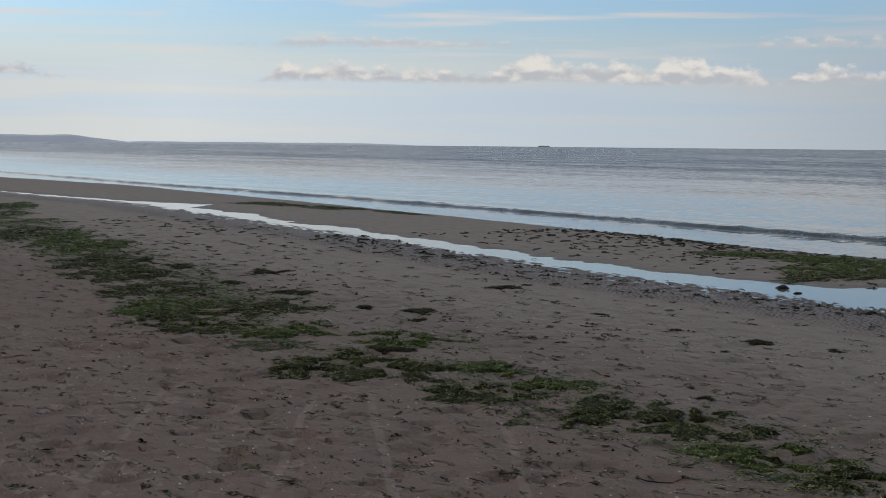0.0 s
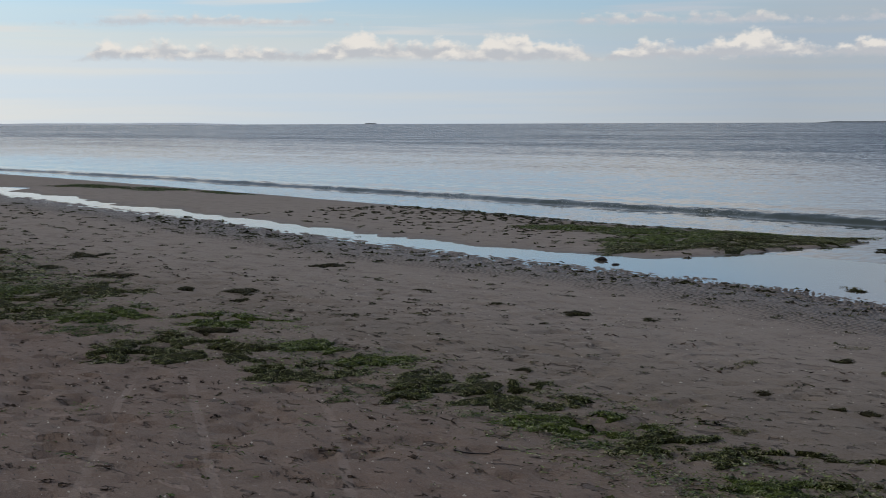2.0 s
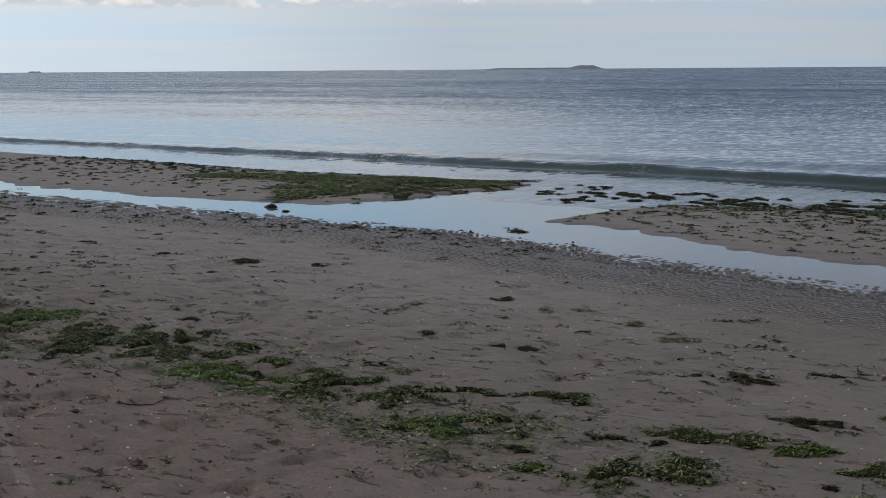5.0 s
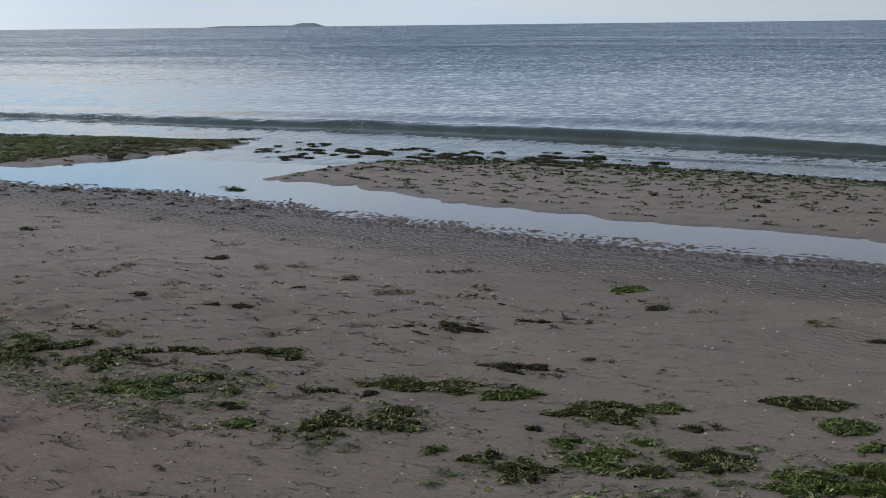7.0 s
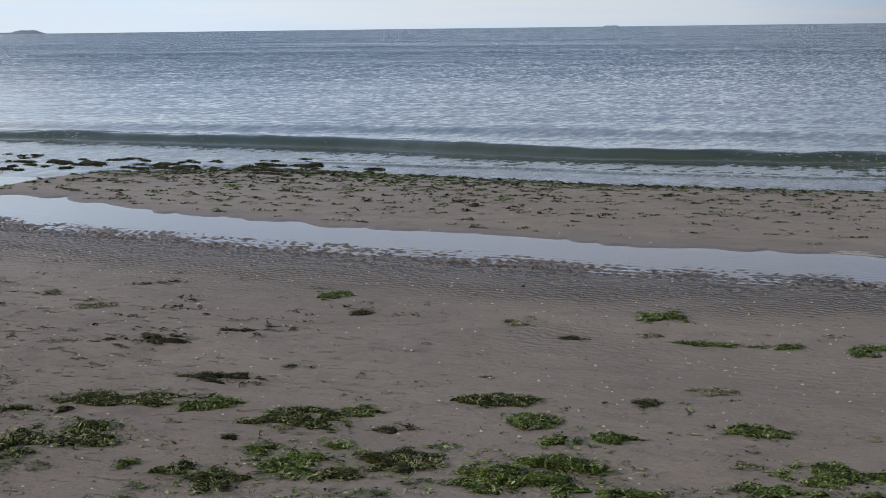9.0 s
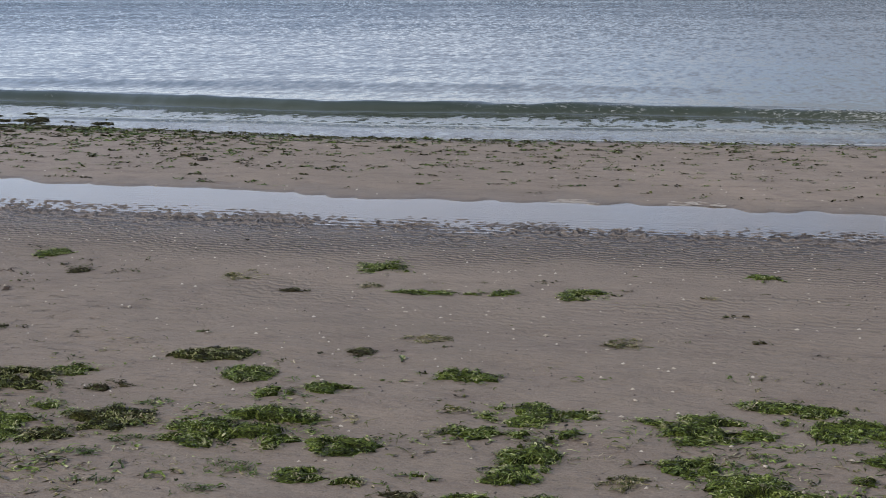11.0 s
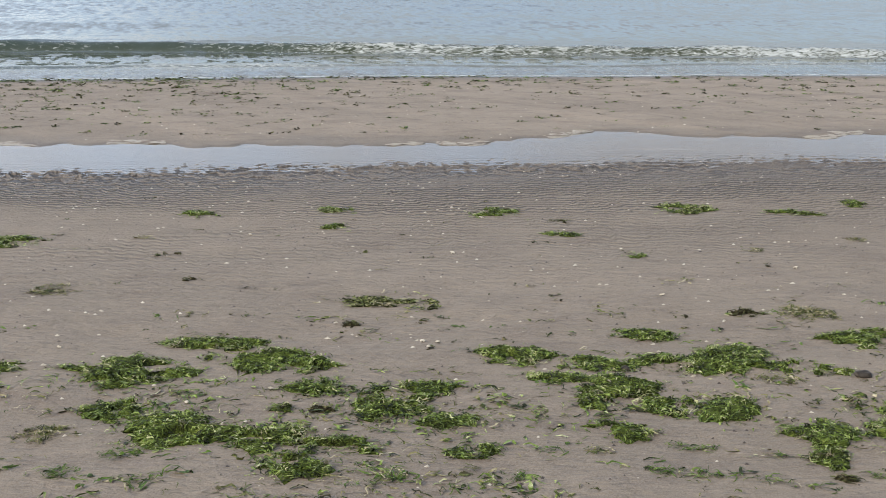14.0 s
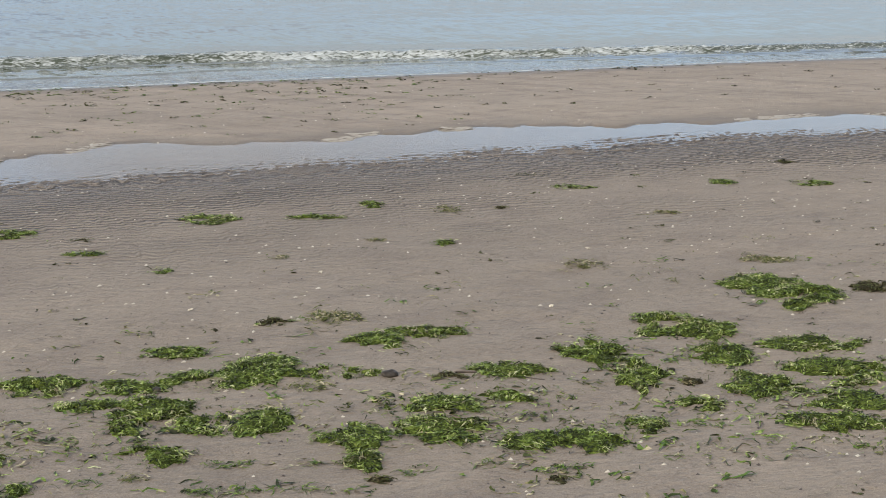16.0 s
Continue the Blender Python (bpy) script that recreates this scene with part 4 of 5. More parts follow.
weed(LUSH, 6.93, 8.44, 0.09, 0.08, -24)
weed(LUSH, 7.42, 8.12, 0.14, 0.11, -24)
weed(PALE, -7.28, 9.26, 0.10, 0.11, 24)
weed(PALE, -7.25, 8.04, 0.10, 0.19, 24)
weed(PALE, -6.33, 8.46, 0.10, 0.11, 24)
weed(PALE, -6.12, 8.62, 0.12, 0.07, 24)
weed(PALE, -5.67, 6.28, 0.10, 0.13, 25)
weed(PALE, -5.55, 8.38, 0.12, 0.12, 24)
weed(PALE, -4.96, 8.04, 0.19, 0.10, 25)
weed(PALE, -2.32, 8.36, 0.13, 0.17, 8)
weed(PALE, -1.50, 8.20, 0.08, 0.09, 1)
weed(PALE, -0.95, 6.99, 0.16, 0.12, 1)
weed(PALE, -0.57, 5.85, 0.07, 0.04, 1)
weed(PALE, -0.03, 7.03, 0.15, 0.12, 1)
weed(PALE, 0.02, 7.93, 0.06, 0.04, 1)
weed(PALE, 0.16, 5.08, 0.13, 0.10, 1)
weed(PALE, 0.35, 8.17, 0.07, 0.05, -9)
weed(PALE, 1.93, 4.69, 0.05, 0.04, -10)
weed(PALE, 2.77, 5.34, 0.10, 0.06, -25)
weed(PALE, 3.24, 6.24, 0.17, 0.12, -25)
weed(PALE, 3.42, 7.52, 0.09, 0.06, -25)
weed(PALE, 4.07, 7.67, 0.07, 0.05, -25)
weed(PALE, 4.15, 4.05, 0.07, 0.04, -25)
weed(PALE, 4.76, 6.66, 0.14, 0.14, -25)
weed(PALE, 4.80, 8.32, 0.11, 0.14, -25)
weed(PALE, 5.73, 6.38, 0.19, 0.13, -25)
weed(PALE, 5.97, 7.67, 0.11, 0.08, -25)
weed(DARK, -21.04, 7.17, 0.14, 0.60, 67)
weed(DARK, -20.06, 7.32, 0.21, 0.25, 67)
weed(DARK, -19.78, 7.23, 0.23, 0.34, 53)
weed(DARK, -18.60, 8.01, 0.30, 0.44, 53)
weed(DARK, -17.42, 7.02, 0.22, 0.27, 53)
weed(DARK, -15.87, 7.16, 0.33, 0.24, 53)
weed(DARK, -15.39, 9.69, 0.20, 0.34, 43)
weed(DARK, -14.11, 7.17, 0.12, 0.21, 44)
weed(DARK, -13.57, 7.48, 0.20, 0.26, 44)
weed(DARK, -13.43, 7.55, 0.17, 0.34, 54)
weed(DARK, -12.93, 7.16, 0.11, 0.17, 44)
weed(DARK, -12.56, 9.06, 0.12, 0.10, 44)
weed(DARK, -11.16, 8.88, 0.09, 0.10, 44)
weed(DARK, -11.09, 5.85, 0.28, 0.18, 44)
weed(DARK, -10.12, 8.98, 0.23, 0.15, 35)
weed(DARK, -9.80, 8.35, 0.08, 0.07, 35)
weed(DARK, -9.41, 9.24, 0.11, 0.14, 35)
weed(DARK, -7.99, 6.66, 0.09, 0.13, 45)
weed(DARK, -6.94, 8.70, 0.10, 0.10, 24)
weed(DARK, -6.36, 7.24, 0.06, 0.09, 25)
weed(DARK, -5.62, 7.90, 0.10, 0.06, 25)
weed(DARK, -5.58, 7.22, 0.21, 0.08, 25)
weed(DARK, -4.57, 7.12, 0.10, 0.07, 17)
weed(DARK, -4.10, 7.25, 0.27, 0.15, 17)
weed(DARK, -4.05, 5.28, 0.11, 0.06, 26)
weed(DARK, -3.74, 7.62, 0.14, 0.07, 17)
weed(DARK, -3.65, 5.80, 0.07, 0.05, 26)
weed(DARK, -3.30, 8.30, 0.08, 0.10, 17)
weed(DARK, -3.24, 6.59, 0.24, 0.12, 17)
weed(DARK, -3.02, 6.91, 0.11, 0.07, 17)
weed(DARK, -2.68, 7.67, 0.05, 0.04, 17)
weed(DARK, -2.67, 5.57, 0.05, 0.05, 26)
weed(DARK, -2.09, 5.94, 0.11, 0.07, 18)
weed(DARK, -1.90, 8.02, 0.11, 0.04, 8)
weed(DARK, -1.18, 6.71, 0.10, 0.09, 1)
weed(DARK, -0.56, 4.83, 0.08, 0.04, 1)
weed(DARK, 0.49, 7.76, 0.08, 0.04, 1)
weed(DARK, 0.60, 7.17, 0.05, 0.04, 1)
weed(DARK, 1.07, 5.21, 0.05, 0.04, -10)
weed(DARK, 1.15, 7.51, 0.05, 0.04, 1)
weed(DARK, 1.28, 6.33, 0.05, 0.04, -10)
weed(OLIVE, 1.41, 6.68, 0.15, 0.09, -10)
weed(OLIVE, 1.62, 6.63, 0.07, 0.11, -10)
weed(DARK, 2.61, 8.34, 0.09, 0.05, -25)
weed(DARK, 2.63, 4.36, 0.05, 0.04, -25)
weed(DARK, 2.97, 6.29, 0.10, 0.07, -25)
weed(DARK, 3.13, 4.12, 0.05, 0.04, -25)
weed(DARK, 3.31, 5.25, 0.08, 0.04, -25)
weed(DARK, 4.12, 4.79, 0.05, 0.06, -25)
weed(DARK, 4.42, 6.95, 0.05, 0.04, -25)
weed(DARK, 5.15, 8.25, 0.05, 0.05, -25)
weed(DARK, 5.79, 5.66, 0.14, 0.13, -25)
weed(DARK, 5.92, 9.24, 0.17, 0.10, -24)
weed(DARK, 7.84, 8.95, 0.14, 0.11, -24)
weed(THIN, -36.23, 9.13, 0.32, 1.57, 72)
weed(THIN, -32.53, 8.50, 0.58, 1.48, 71)
weed(THIN, -11.80, 5.14, 0.47, 0.42, 54)
weed(THIN, -8.02, 5.38, 0.18, 0.28, 45)
weed(THIN, -7.82, 5.04, 0.17, 0.17, 45)
weed(THIN, -7.27, 5.25, 0.14, 0.20, 45)
weed(THIN, -6.86, 5.34, 0.10, 0.12, 36)
weed(THIN, -5.90, 5.36, 0.25, 0.16, 36)
weed(THIN, -4.92, 5.25, 0.14, 0.23, 36)
weed(THIN, -4.77, 5.07, 0.16, 0.10, 36)
weed(THIN, -3.31, 4.92, 0.14, 0.12, 26)
weed(THIN, -3.19, 5.02, 0.06, 0.09, 18)
weed(THIN, -2.70, 4.89, 0.07, 0.07, 18)
weed(THIN, -2.68, 4.77, 0.06, 0.08, 26)
weed(THIN, -2.60, 5.03, 0.09, 0.14, 18)
weed(THIN, -2.28, 5.20, 0.10, 0.14, 26)
weed(THIN, -1.80, 5.07, 0.10, 0.05, 9)
weed(THIN, -1.78, 5.72, 0.10, 0.08, 9)
weed(THIN, -1.70, 5.27, 0.11, 0.08, 18)
weed(THIN, -1.61, 4.79, 0.08, 0.04, 9)
weed(THIN, -1.22, 5.02, 0.15, 0.09, 9)
weed(THIN, -1.22, 4.76, 0.11, 0.06, 9)
weed(THIN, -0.58, 5.01, 0.06, 0.04, 9)
weed(THIN, 0.25, 4.68, 0.11, 0.06, 1)
weed(THIN, 0.43, 4.86, 0.10, 0.08, -10)
weed(THIN, 0.49, 4.61, 0.08, 0.05, 1)
weed(THIN, 0.62, 5.46, 0.10, 0.04, -10)
weed(THIN, 1.22, 4.53, 0.14, 0.10, -10)
weed(THIN, 1.24, 4.61, 0.10, 0.05, -10)
weed(THIN, 1.44, 4.43, 0.10, 0.05, -10)
weed(THIN, 1.64, 4.49, 0.05, 0.05, -10)
weed(THIN, 1.76, 4.69, 0.05, 0.05, -10)
weed(THIN, 2.09, 4.48, 0.11, 0.05, -10)
weed(THIN, 2.22, 4.45, 0.10, 0.05, -25)
weed(THIN, 2.23, 4.70, 0.08, 0.05, -25)
weed(THIN, 2.27, 4.67, 0.06, 0.04, -10)
weed(THIN, 2.39, 4.38, 0.07, 0.04, -25)
weed(THIN, 2.47, 4.59, 0.09, 0.05, -25)
weed(THIN, 2.76, 4.38, 0.07, 0.06, -25)
weed(THIN, 2.98, 4.32, 0.05, 0.04, -25)
weed(THIN, 3.22, 4.17, 0.14, 0.05, -25)
weed(THIN, 3.57, 4.14, 0.06, 0.04, -25)
weed(THIN, 3.88, 4.33, 0.06, 0.04, -25)
weed(THIN, 3.96, 4.14, 0.05, 0.04, -25)
weed(THIN, 4.23, 3.96, 0.06, 0.04, -25)

# the thick mat on the end of the left bar
MAT_WORDS = "thick dark green mat of weed on the sand bar's end"
for mx, my, mrx, mry, mturn in ((-18.3, 16.2, 0.9, 0.5, 20), (-17.2, 16.6, 1.0, 0.75, 15), (-16.2, 16.2, 1.0, 0.9, 60), (-15.4, 15.3, 1.0, 0.8, 80), (-16.0, 17.4, 0.9, 0.6, 0), (-15.0, 16.7, 0.9, 0.9, 60), (-14.5, 15.6, 0.75, 0.7, 80), (-14.6, 17.6, 0.7, 0.5, 40), (-14.9, 14.3, 0.7, 0.5, 100), (-14.2, 16.9, 0.5, 0.6, 90)):
    weed(OLIVE if mx > -15.2 else LUSH, mx, my, mrx, mry, mturn, "seaweed_mat", "weed mats on the sand bar", 1.5, MAT_WORDS)
for mx, my, mrx, mry, mturn in ((-39.5, 17.0, 2.2, 0.9, 0), (-36.6, 17.6, 2.2, 0.8, 0), (-33.6, 18.0, 1.8, 0.5, 0)):
    weed(THIN, mx, my, mrx, mry, mturn, "seaweed_mat", "weed mats on the sand bar", 1.2, "flat thin olive weed covering the far sand bar")

# wrack standing in the shallows between the bars
rng = np.random.default_rng(77)
for k in range(120):
    f = rng.random()
    tx = -12.8 + 5.6 * f + rng.normal(0, 0.35)
    ty = 17.1 - 0.15 * f + rng.normal(0, 0.5)
    weed(DARK, tx, ty, rng.uniform(0.06, 0.22), rng.uniform(0.05, 0.13), rng.uniform(-40, 20), "wrack_tuft", "wrack tufts in the shallows", 1.5, "dark tuft of wrack standing in shallow water")
for tx, ty in ((-10.4, 11.8), (-10.1, 12.8), (-9.9, 12.6), (-10.9, 11.9), (-11.5, 11.75), (-12.3, 11.8), (-13.1, 11.75)):
    weed(DARK, tx, ty, 0.13, 0.07, 10, "wrack_tuft", "wrack tufts in the shallows", 2.0, "dark tuft of wrack standing in shallow water")


def scatter_in(seed, n, x0, x1, y0, y1, chance=None):
    rng = np.random.default_rng(seed)
    x, y = rng.uniform(x0, x1, n), rng.uniform(y0, y1, n)
    if chance is None:
        return x, y
    keep = rng.random(n) < chance(x, y)
    return x[keep], y[keep]


def on_bar(x, y):
    near, far, shore = edges(x)
    across = (y - far) / np.maximum(shore - far, 0.1)
    inside = (across > 0.06) & (across < 1.0) & ~((x > -13.7) & (x < -10.3))
    lean = np.interp(x, [-30, -18, -10, -4, 2, 8, 14], [0.35, 0.6, 1.0, 0.65, 0.35, 0.16, 0.08])
    return inside * lean * (0.12 + 0.88 * np.clip(across, 0, 1) ** 2) * (0.4 + 1.2 * layered(x * 1.1, y * 1.6, 71))


def tide_edge(x, y):
    shore = edges(x)[2]
    return np.exp(-(((y - shore + 0.12) / 0.10) ** 2)) * np.interp(x, [-11, -9, -3, 2, 5], [0.0, 0.35, 0.7, 0.35, 0.05]) * (x > -10.6)


def on_flat(x, y):
    near = edges(x)[0]
    return (y < near - 0.3) * (0.25 + 1.1 * layered(x * 0.5, y * 0.9, 72))


bx, by = scatter_in(5, 19000, -26, 14, 10.8, 18.5, on_bar)
strewn("wrack_scraps", "scattered dark and olive weed scraps on the sand bar", DARK[0], bx, by, 0.046, 0.018, 0.014, 5, 0.028, 3)
bx, by = scatter_in(6, 9000, -12, 8, 11.0, 17, on_bar)
strewn("weed_scraps", "olive green weed scraps on the sand bar", THIN[0], bx, by, 0.050, 0.016, 0.012, 6, 0.034, 4)
bx, by = scatter_in(7, 5000, -10.6, 6, 15.2, 17.2, tide_edge)
strewn("wrack_line", "thin dark line of wrack along the water's edge", DARK[0], bx, by, 0.08, 0.016, 0.02, 5, 0.05, 5)
bx, by = scatter_in(8, 1300, -34, -3, 4.5, 12.4, on_flat)
strewn("wrack_scraps", "scattered dark weed scraps on trodden sand", DARK[0], bx, by, 0.055, 0.011, 0.014, 7, 0.045, 6)
bx, by = scatter_in(9, 700, -8, 12, 1.0, 9.6, on_flat)
strewn("wrack_scraps", "scattered dark weed scraps on smooth sand", DARK[0], bx, by, 0.04, 0.009, 0.008, 3, 0.018, 7)
bx, by = scatter_in(10, 650, -9, 12, 1.5, 6.6, on_flat)
strewn("weed_scraps", "strewn green and straw weed shreds on sand", THIN[0], bx, by, 0.06, 0.009, 0.010, 5, 0.05, 8)


def in_band(x, y):
    mid = np.interp(x, [-42, -28, -20, -14.5, -11, -8.8, -6.5, -4.5, -2, 1, 4, 8], [9.6, 7.2, 6.6, 5.95, 6.0, 5.85, 5.8, 5.4, 5.2, 4.9, 4.4, 4.0])
    half = np.interp(x, [-42, -20, -12, -7, -3, 3, 8], [0.9, 0.9, 0.85, 0.55, 0.6, 0.7, 0.8])
    return np.exp(-(((y - mid) / half) ** 4)) * step(layered(x * 0.9, y * 1.7, 74), 0.38, 0.62) * np.interp(x, [-42, -6, -3, 8], [1, 1, 0.65, 0.6])


bx, by = scatter_in(11, 36000, -40, 8, 3.4, 10.4, in_band)
strewn("weed_shreds", "loose green and dark weed shreds along the tide line", LUSH[0], bx, by, 0.06, 0.008, 0.014, 7, 0.07, 10)

# thin dark strips added in place of the shade at dent edges
bx, by = scatter_in(14, 1000, -19, -3.5, 1.5, 8.5, lambda x, y: 0.15 + 1.3 * step(layered(x * 0.7, y * 0.9, 75), 0.4, 0.7))
strewn("wrack_scraps", "short dark curved strips standing for shade in trodden dents", CLOD_SHADE, bx, by, 0.085, 0.016, 0.010, 2, 0.03, 12, -0.35)
bx, by = scatter_in(15, 7500, -9, 9, 3.2, 6.9, lambda x, y: in_band(x, y) + 0.04)
strewn("straw_scraps", "bleached straw and pale weed scraps among the seaweed", PALE[0], bx, by, 0.055, 0.0065, 0.016, 5, 0.06, 13)
bx, by = scatter_in(13, 170, -14, -4.5, 1.5, 4.8)
strewn("wrack_scraps", "small dark scraps and clods on trodden sand", CLOD_SHADE, bx, by, 0.05, 0.016, 0.012, 4, 0.03, 11)


def on_margin(x, y):
    near = edges(x)[0]
    return np.exp(-(((y - near + 0.25) / 0.45) ** 2)) * (0.3 + 0.9 * layered(x * 0.7, y, 73))


bx, by = scatter_in(12, 1500, -26, -8.5, 10.2, 13.6, on_margin)
strewn("wrack_scraps", "dark weed scraps along the stream's edge", DARK[0], bx, by, 0.07, 0.018, 0.018, 4, 0.04, 9)


# ---- shells, stones and sticks ----
def shell_material(name, a, b):
    m, t, p = material(name)
    tint = noise_tex(t, position(t), 45.0, 4.0, 0.6)
    plug(t, p.inputs["Base Color"], blend(t, span(t, tint, 0.35, 0.7), a, b))
    p.inputs["Roughness"].default_value = 0.45
    return m


SHELL = shell_material("weathered shell", (0.50, 0.46, 0.39), (0.33, 0.29, 0.23))
CRUST = shell_material("pale dried froth", (0.36, 0.33, 0.28), (0.26, 0.22, 0.18))
STONE = shell_material("dark wet stone", (0.026, 0.022, 0.019), (0.060, 0.052, 0.044))
STONE.node_tree.nodes["Principled BSDF"].inputs["Specular IOR Level"].default_value = 0.15
WOOD = shell_material("bleached driftwood", (0.50, 0.47, 0.40), (0.36, 0.31, 0.25))
STEM = shell_material("dark dry stem", (0.030, 0.022, 0.018), (0.07, 0.05, 0.04))


def fragments(name, label, mat, xs, ys, size, seed, tall=0.55):
    """Countless small chips: bent four-cornered flakes with a raised middle."""
    rng = np.random.default_rng(seed)
    n = len(xs)
    z = sand_height(xs, ys)
    keep = z > WATER - 0.002
    xs, ys, z, n = xs[keep], ys[keep], z[keep], int(keep.sum())
    a0, r = rng.uniform(0, 6.3, n), size * rng.uniform(0.4, 1.5, n) ** 1.4
    co = np.zeros((n, 5, 3))
    for k in range(4):
        a, q = a0 + k * 1.571 + rng.normal(0, 0.25, n), r * rng.uniform(0.6, 1.2, n)
        co[:, k] = np.stack([xs + (1 if tall > 0.3 else 2.6) * q * np.cos(a), ys + 0.7 * q * np.sin(a), z - 0.001 + 0 * q], -1)
    co[:, 4] = np.stack([xs, ys, z + tall * r], -1)
    tri = np.array([(k, (k + 1) % 4, 4) for k in range(4)])
    faces = (np.arange(n) * 5)[:, None, None] + tri[None]
    return tagged(new(name, quad_mesh(name, co.reshape(-1, 3), faces.reshape(-1, 3), mat)), label, "shells", kind="stuff")


sx2, sy2 = scatter_in(21, 8500, -14, 14, 1.0, 10.2, lambda x, y: 0.2 + 0.9 * layered(x * 0.8, y * 0.8, 81))
fragments("shell_fragments", "tiny white shell chips strewn over the sand", SHELL, sx2, sy2, 0.0085, 31)
sx2, sy2 = scatter_in(22, 800, -6, 14, 11.2, 15.8)
fragments("shell_fragments", "tiny pale shell chips strewn over the sand bar", SHELL, sx2, sy2, 0.008, 32)
sx2, sy2 = scatter_in(24, 80000, -2, 14, 10.4, 12.2, lambda x, y: np.exp(-(((y - edges(x)[1] - 0.08) / 0.06) ** 2)) * step(layered(x * 2.6, x * 0, 83), 0.5, 0.66))
fragments("scum_line", "pale crust of shell grit and dried froth at the stream's edge", CRUST, sx2, sy2, 0.020, 34, 0.2)
sx2, sy2 = scatter_in(23, 9000, -14, 14, 1.0, 10.2)
fragments("grit", "small dark grit and wood crumbs on the sand", STEM, sx2, sy2, 0.007, 33)


def cockle(x, y, size, turn_deg, seed):
    """A cupped, ribbed half shell lying on the sand."""
    rng = np.random.default_rng(seed)
    bm = bmesh.new()
    rows, cols = 5, 13
    grid = []
    for i in range(rows):
        f = i / (rows - 1)
        line = []
        for j in range(cols):
            a = (j / (cols - 1) - 0.5) * 2.5
            rib = 1.0 + 0.05 * (1 if j % 2 else -1) * f
            q = size * f * rib * (1.0 - 0.12 * a * a)
            line.append(bm.verts.new((q * math.sin(a) * 1.05, q * math.cos(a) - size * 0.45, size * 0.5 * math.sin(f * 2.7) * (1 - 0.09 * a * a) + (0.0012 if j % 2 else 0))))
        grid.append(line)
    for i in range(rows - 1):
        for j in range(cols - 1):
            bm.faces.new((grid[i][j], grid[i][j + 1], grid[i + 1][j + 1], grid[i + 1][j]))
    bmesh.ops.remove_doubles(bm, verts=bm.verts, dist=1e-5)
    bmesh.ops.solidify(bm, geom=bm.faces[:], thickness=0.0018)
    me = bpy.data.meshes.new("shell")
    bm.to_mesh(me)
    bm.free()
    me.materials.append(SHELL)
    ob = new("shell", me)
    ob.matrix_world = pose(x, y, float(sand_height(x, y)) + 0.001, rng.uniform(-14, 14), rng.uniform(-14, 14), turn_deg)
    return tagged(ob, "small weathered white cockle shell on damp sand", "shell", "shells on the sand")


rng = np.random.default_rng(5)
for k, (x, y) in enumerate(((1.54, 6.02), (1.60, 6.00), (0.11, 6.11), (3.51, 7.08), (-1.17, 6.09), (0.62, 5.35), (-0.4, 7.2), (1.9, 7.6), (2.7, 6.6), (4.2, 6.0), (-2.6, 7.4), (-3.6, 6.9), (5.0, 7.0), (0.9, 8.2), (-4.4, 8.3), (2.2, 8.5))):
    cockle(x, y, rng.uniform(0.013, 0.021), rng.uniform(0, 360), k)


def stone(x, y, size, seed):
    bm = bmesh.new()
    bmesh.ops.create_icosphere(bm, subdivisions=3, radius=1.0)
    for v in bm.verts:
        v.co *= 1 + 0.35 * noise.noise(v.co * 1.3 + Vector((seed * 7.1, 0, 0))) + 0.1 * noise.noise(v.co * 4.0)
        v.co = Vector((v.co.x * size, v.co.y * size * 0.75, v.co.z * size * 0.5))
    for f in bm.faces:
        f.smooth = True
    me = bpy.data.meshes.new("stone")
    bm.to_mesh(me)
    bm.free()
    me.materials.append(STONE)
    ob = new("stone", me)
    ob.matrix_world = pose(x, y, max(float(sand_height(x, y)), WATER - 0.02) + size * 0.2, 0, 0, seed * 50)
    return tagged(ob, "dark wet stone lying on the beach", "stone", "stones on the beach")


for k, (x, y, size) in enumerate(((-14.18, 12.98, 0.085), (-13.6, 12.68, 0.06), (-13.9, 12.8, 0.04), (3.11, 5.35, 0.035), (-1.84, 6.60, 0.030), (2.25, 5.55, 0.022), (2.2, 5.3, 0.02), (-4.5, 13.6, 0.05))):
    stone(x, y, size, k + 1)


def stick(name, label, mat, ends, thick, sag, seed):
    """A bent, tapering stem between two places."""
    rng = np.random.default_rng(seed)
    (x0, y0), (x1, y1) = ends
    bm = bmesh.new()
    rings, sides, last = 9, 6, None
    for i in range(rings):
        f = i / (rings - 1)
        cx = x0 + (x1 - x0) * f + sag * math.sin(f * 3.1) * -(y1 - y0) + rng.normal(0, thick * 0.4)
        cy = y0 + (y1 - y0) * f + sag * math.sin(f * 3.1) * (x1 - x0) + rng.normal(0, thick * 0.4)
        r = thick * (1.0 - 0.5 * f)
        cz = float(sand_height(cx, cy)) + r * 0.7
        along = math.atan2(y1 - y0, x1 - x0)
        ring = [bm.verts.new((cx - math.sin(along) * r * math.cos(a), cy + math.cos(along) * r * math.cos(a), cz + r * math.sin(a))) for a in np.arange(sides) * 2 * math.pi / sides]
        if last:
            for j in range(sides):
                bm.faces.new((last[j], last[(j + 1) % sides], ring[(j + 1) % sides], ring[j]))
        else:
            bm.faces.new(ring[::-1])
        last = ring
    bm.faces.new(last)
    bmesh.ops.recalc_face_normals(bm, faces=bm.faces)
    me = bpy.data.meshes.new(name)
    bm.to_mesh(me)
    bm.free()
    me.materials.append(mat)
    return tagged(new(name, me), label, "stick")


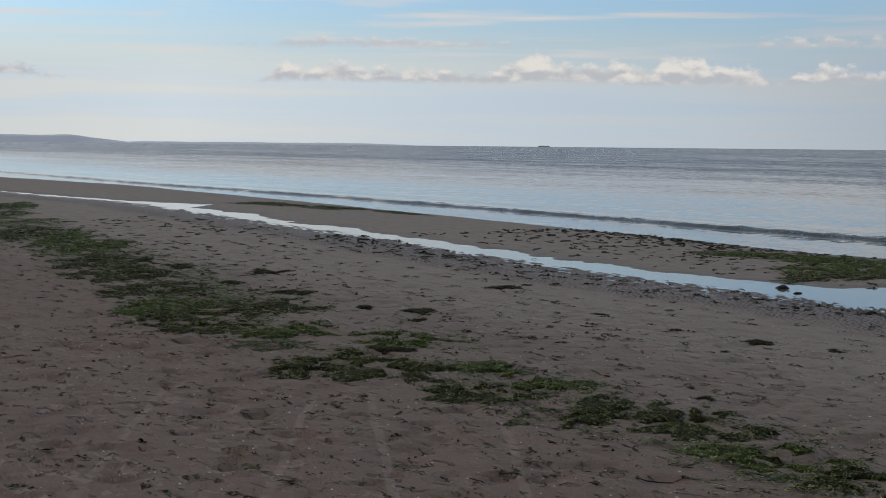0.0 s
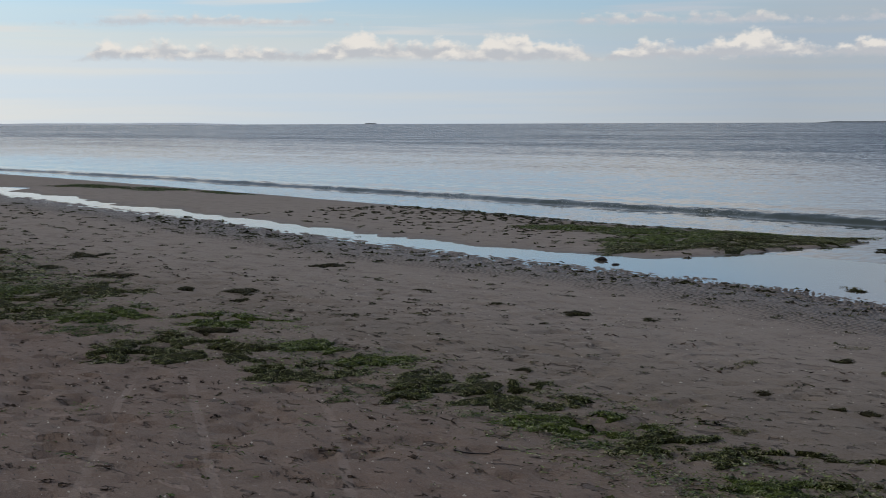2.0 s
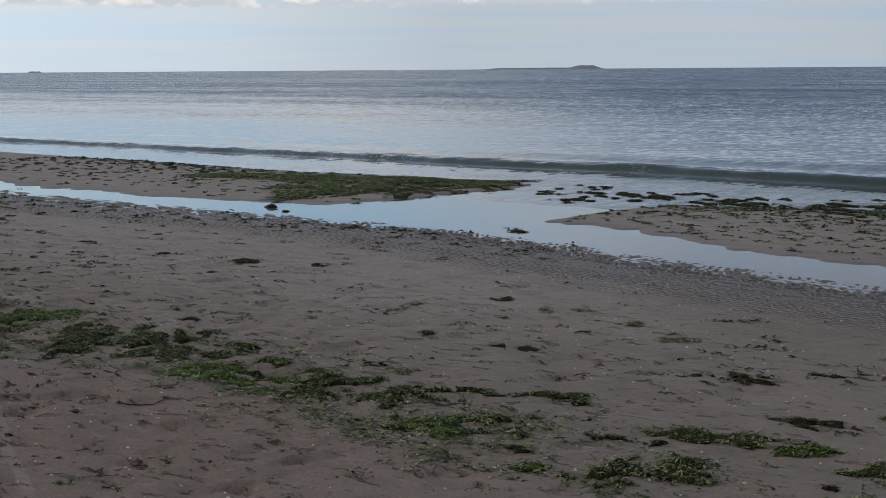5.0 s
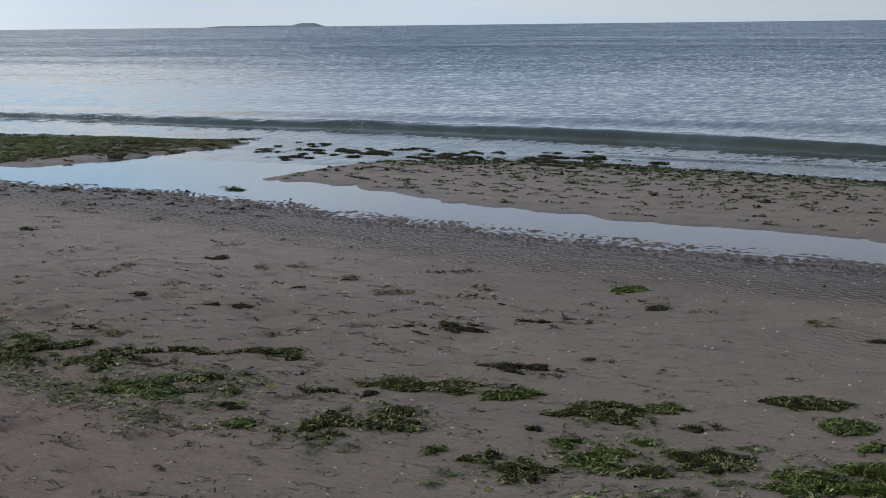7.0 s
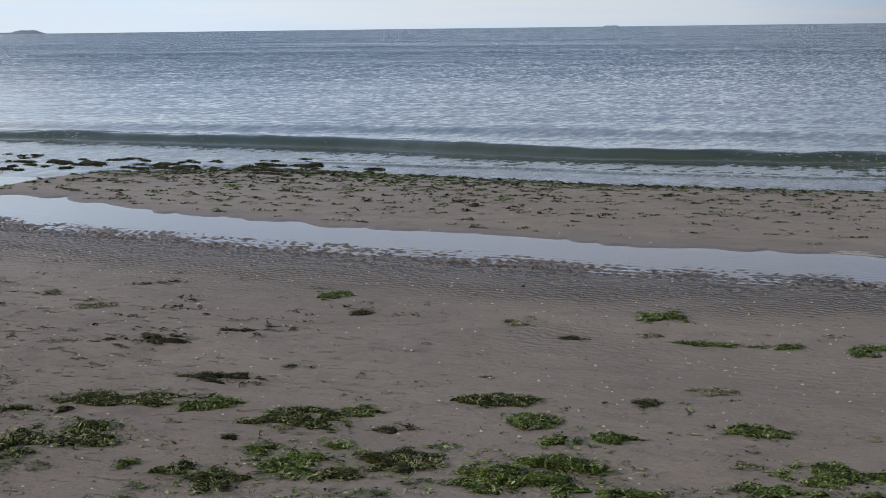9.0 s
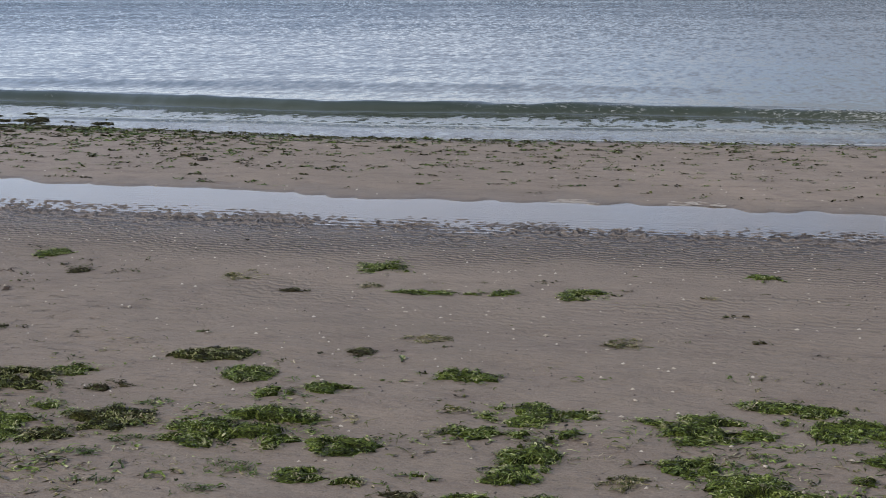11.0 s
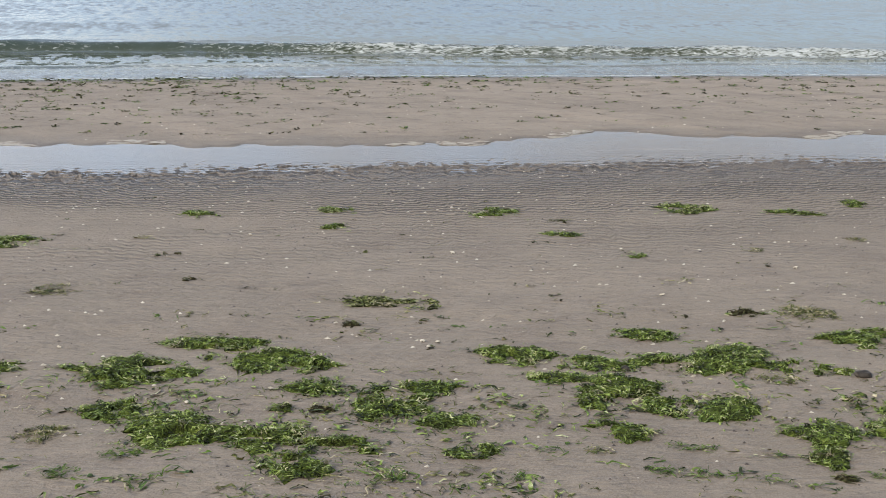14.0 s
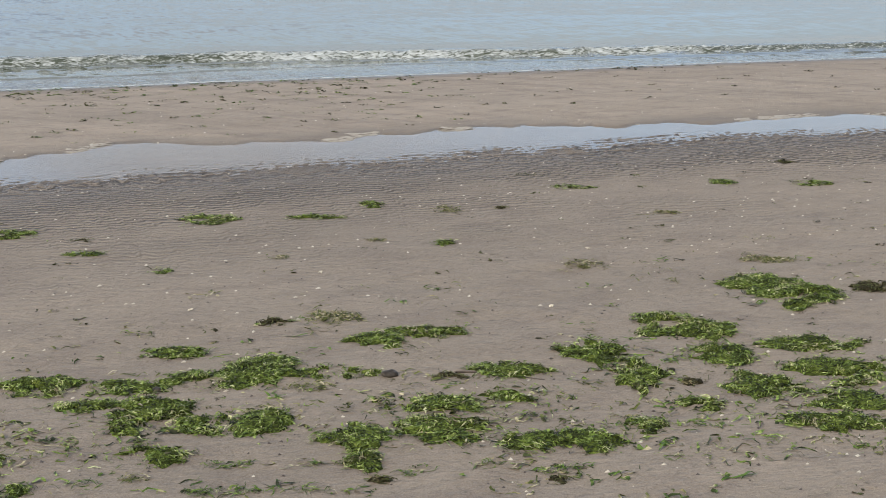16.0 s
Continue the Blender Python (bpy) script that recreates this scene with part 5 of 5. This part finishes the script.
stick("driftwood_stick", "short bleached driftwood stick on the sand", WOOD, ((-5.29, 7.86), (-5.20, 7.92)), 0.010, 0.05, 1)
stick("stem", "long dark bent weed stem on the sand", STEM, ((-6.25, 4.75), (-5.86, 5.02)), 0.004, 0.12, 2)
stick("stem", "long dark bent weed stem on the sand", STEM, ((3.35, 5.28), (3.62, 5.05)), 0.005, 0.1, 3)


# ---- far shores ----
def land_material(name, a, b):
    m, t, p = material(name)
    tint = noise_tex(t, stretch(t, position(t), (0.02, 0.02, 0.1)), 1.0, 4.0)
    plug(t, p.inputs["Base Color"], blend(t, tint, a, b))
    p.inputs["Roughness"].default_value = 0.9
    return m


# the air's haze is put into these blue-grey base colours
LAND = land_material("far island", (0.15, 0.18, 0.20), (0.22, 0.26, 0.28))
HAZE_TINTED = land_material("haze tinted far land", (0.70, 0.78, 0.84), (0.76, 0.82, 0.87))


def far_land(name, label, category, a0, a1, tall, reach, rough, seed, knob=None, mat=LAND):
    """A ridge of land that rises from the sea between two bearings."""
    n = 90
    bm = bmesh.new()
    last = None
    for i in range(n):
        f = i / (n - 1)
        a = radians(a0 + (a1 - a0) * f)
        shape = min(1.0, math.sin(math.pi * f) * 2.2) * (1 - rough + rough * 2 * layered(np.array([f * 14.0]), np.array([seed * 1.7]), seed, 4)[0])
        if knob:
            shape = max(shape * knob[2], math.exp(-(((f - knob[0]) / knob[1]) ** 4)) * (1 - rough + rough * 2 * layered(np.array([f * 30.0]), np.array([seed * 1.7]), seed, 3)[0]))
        h = tall * shape
        d, e = Vector((math.cos(a), math.sin(a), 0)), 0.02 * reach
        row = [bm.verts.new(d * (reach - e) + Vector((0, 0, -1))), bm.verts.new(d * (reach - 0.4 * e) + Vector((0, 0, h * 0.8))), bm.verts.new(d * reach + Vector((0, 0, h))), bm.verts.new(d * (reach + e) + Vector((0, 0, -1)))]
        if last:
            for j in range(3):
                bm.faces.new((last[j], last[j + 1], row[j + 1], row[j]))
        last = row
    bmesh.ops.recalc_face_normals(bm, faces=bm.faces)
    me = bpy.data.meshes.new(name)
    bm.to_mesh(me)
    bm.free()
    me.materials.append(mat)
    return tagged(new(name, me), label, category)


far_land("headland", "low blue-grey headland far across the sea", "land", 161.4, 178.0, 19.0, 3900, 0.08, 3, None, HAZE_TINTED)
far_land("far_shore", "thin strip of low wooded shore on the horizon", "land", 151.0, 163.0, 4.6, 4050, 0.45, 5, None, HAZE_TINTED)
far_land("islet", "tiny dark rocky islet on the horizon", "island", 146.15, 146.65, 3.0, 3700, 0.3, 7)
far_land("island", "low flat island on the horizon", "island", 125.45, 130.1, 8.5, 3800, 0.2, 9, (0.17, 0.12, 0.42))
far_land("islet", "tiny flat islet on the horizon", "island", 104.6, 105.2, 2.6, 3700, 0.2, 11)
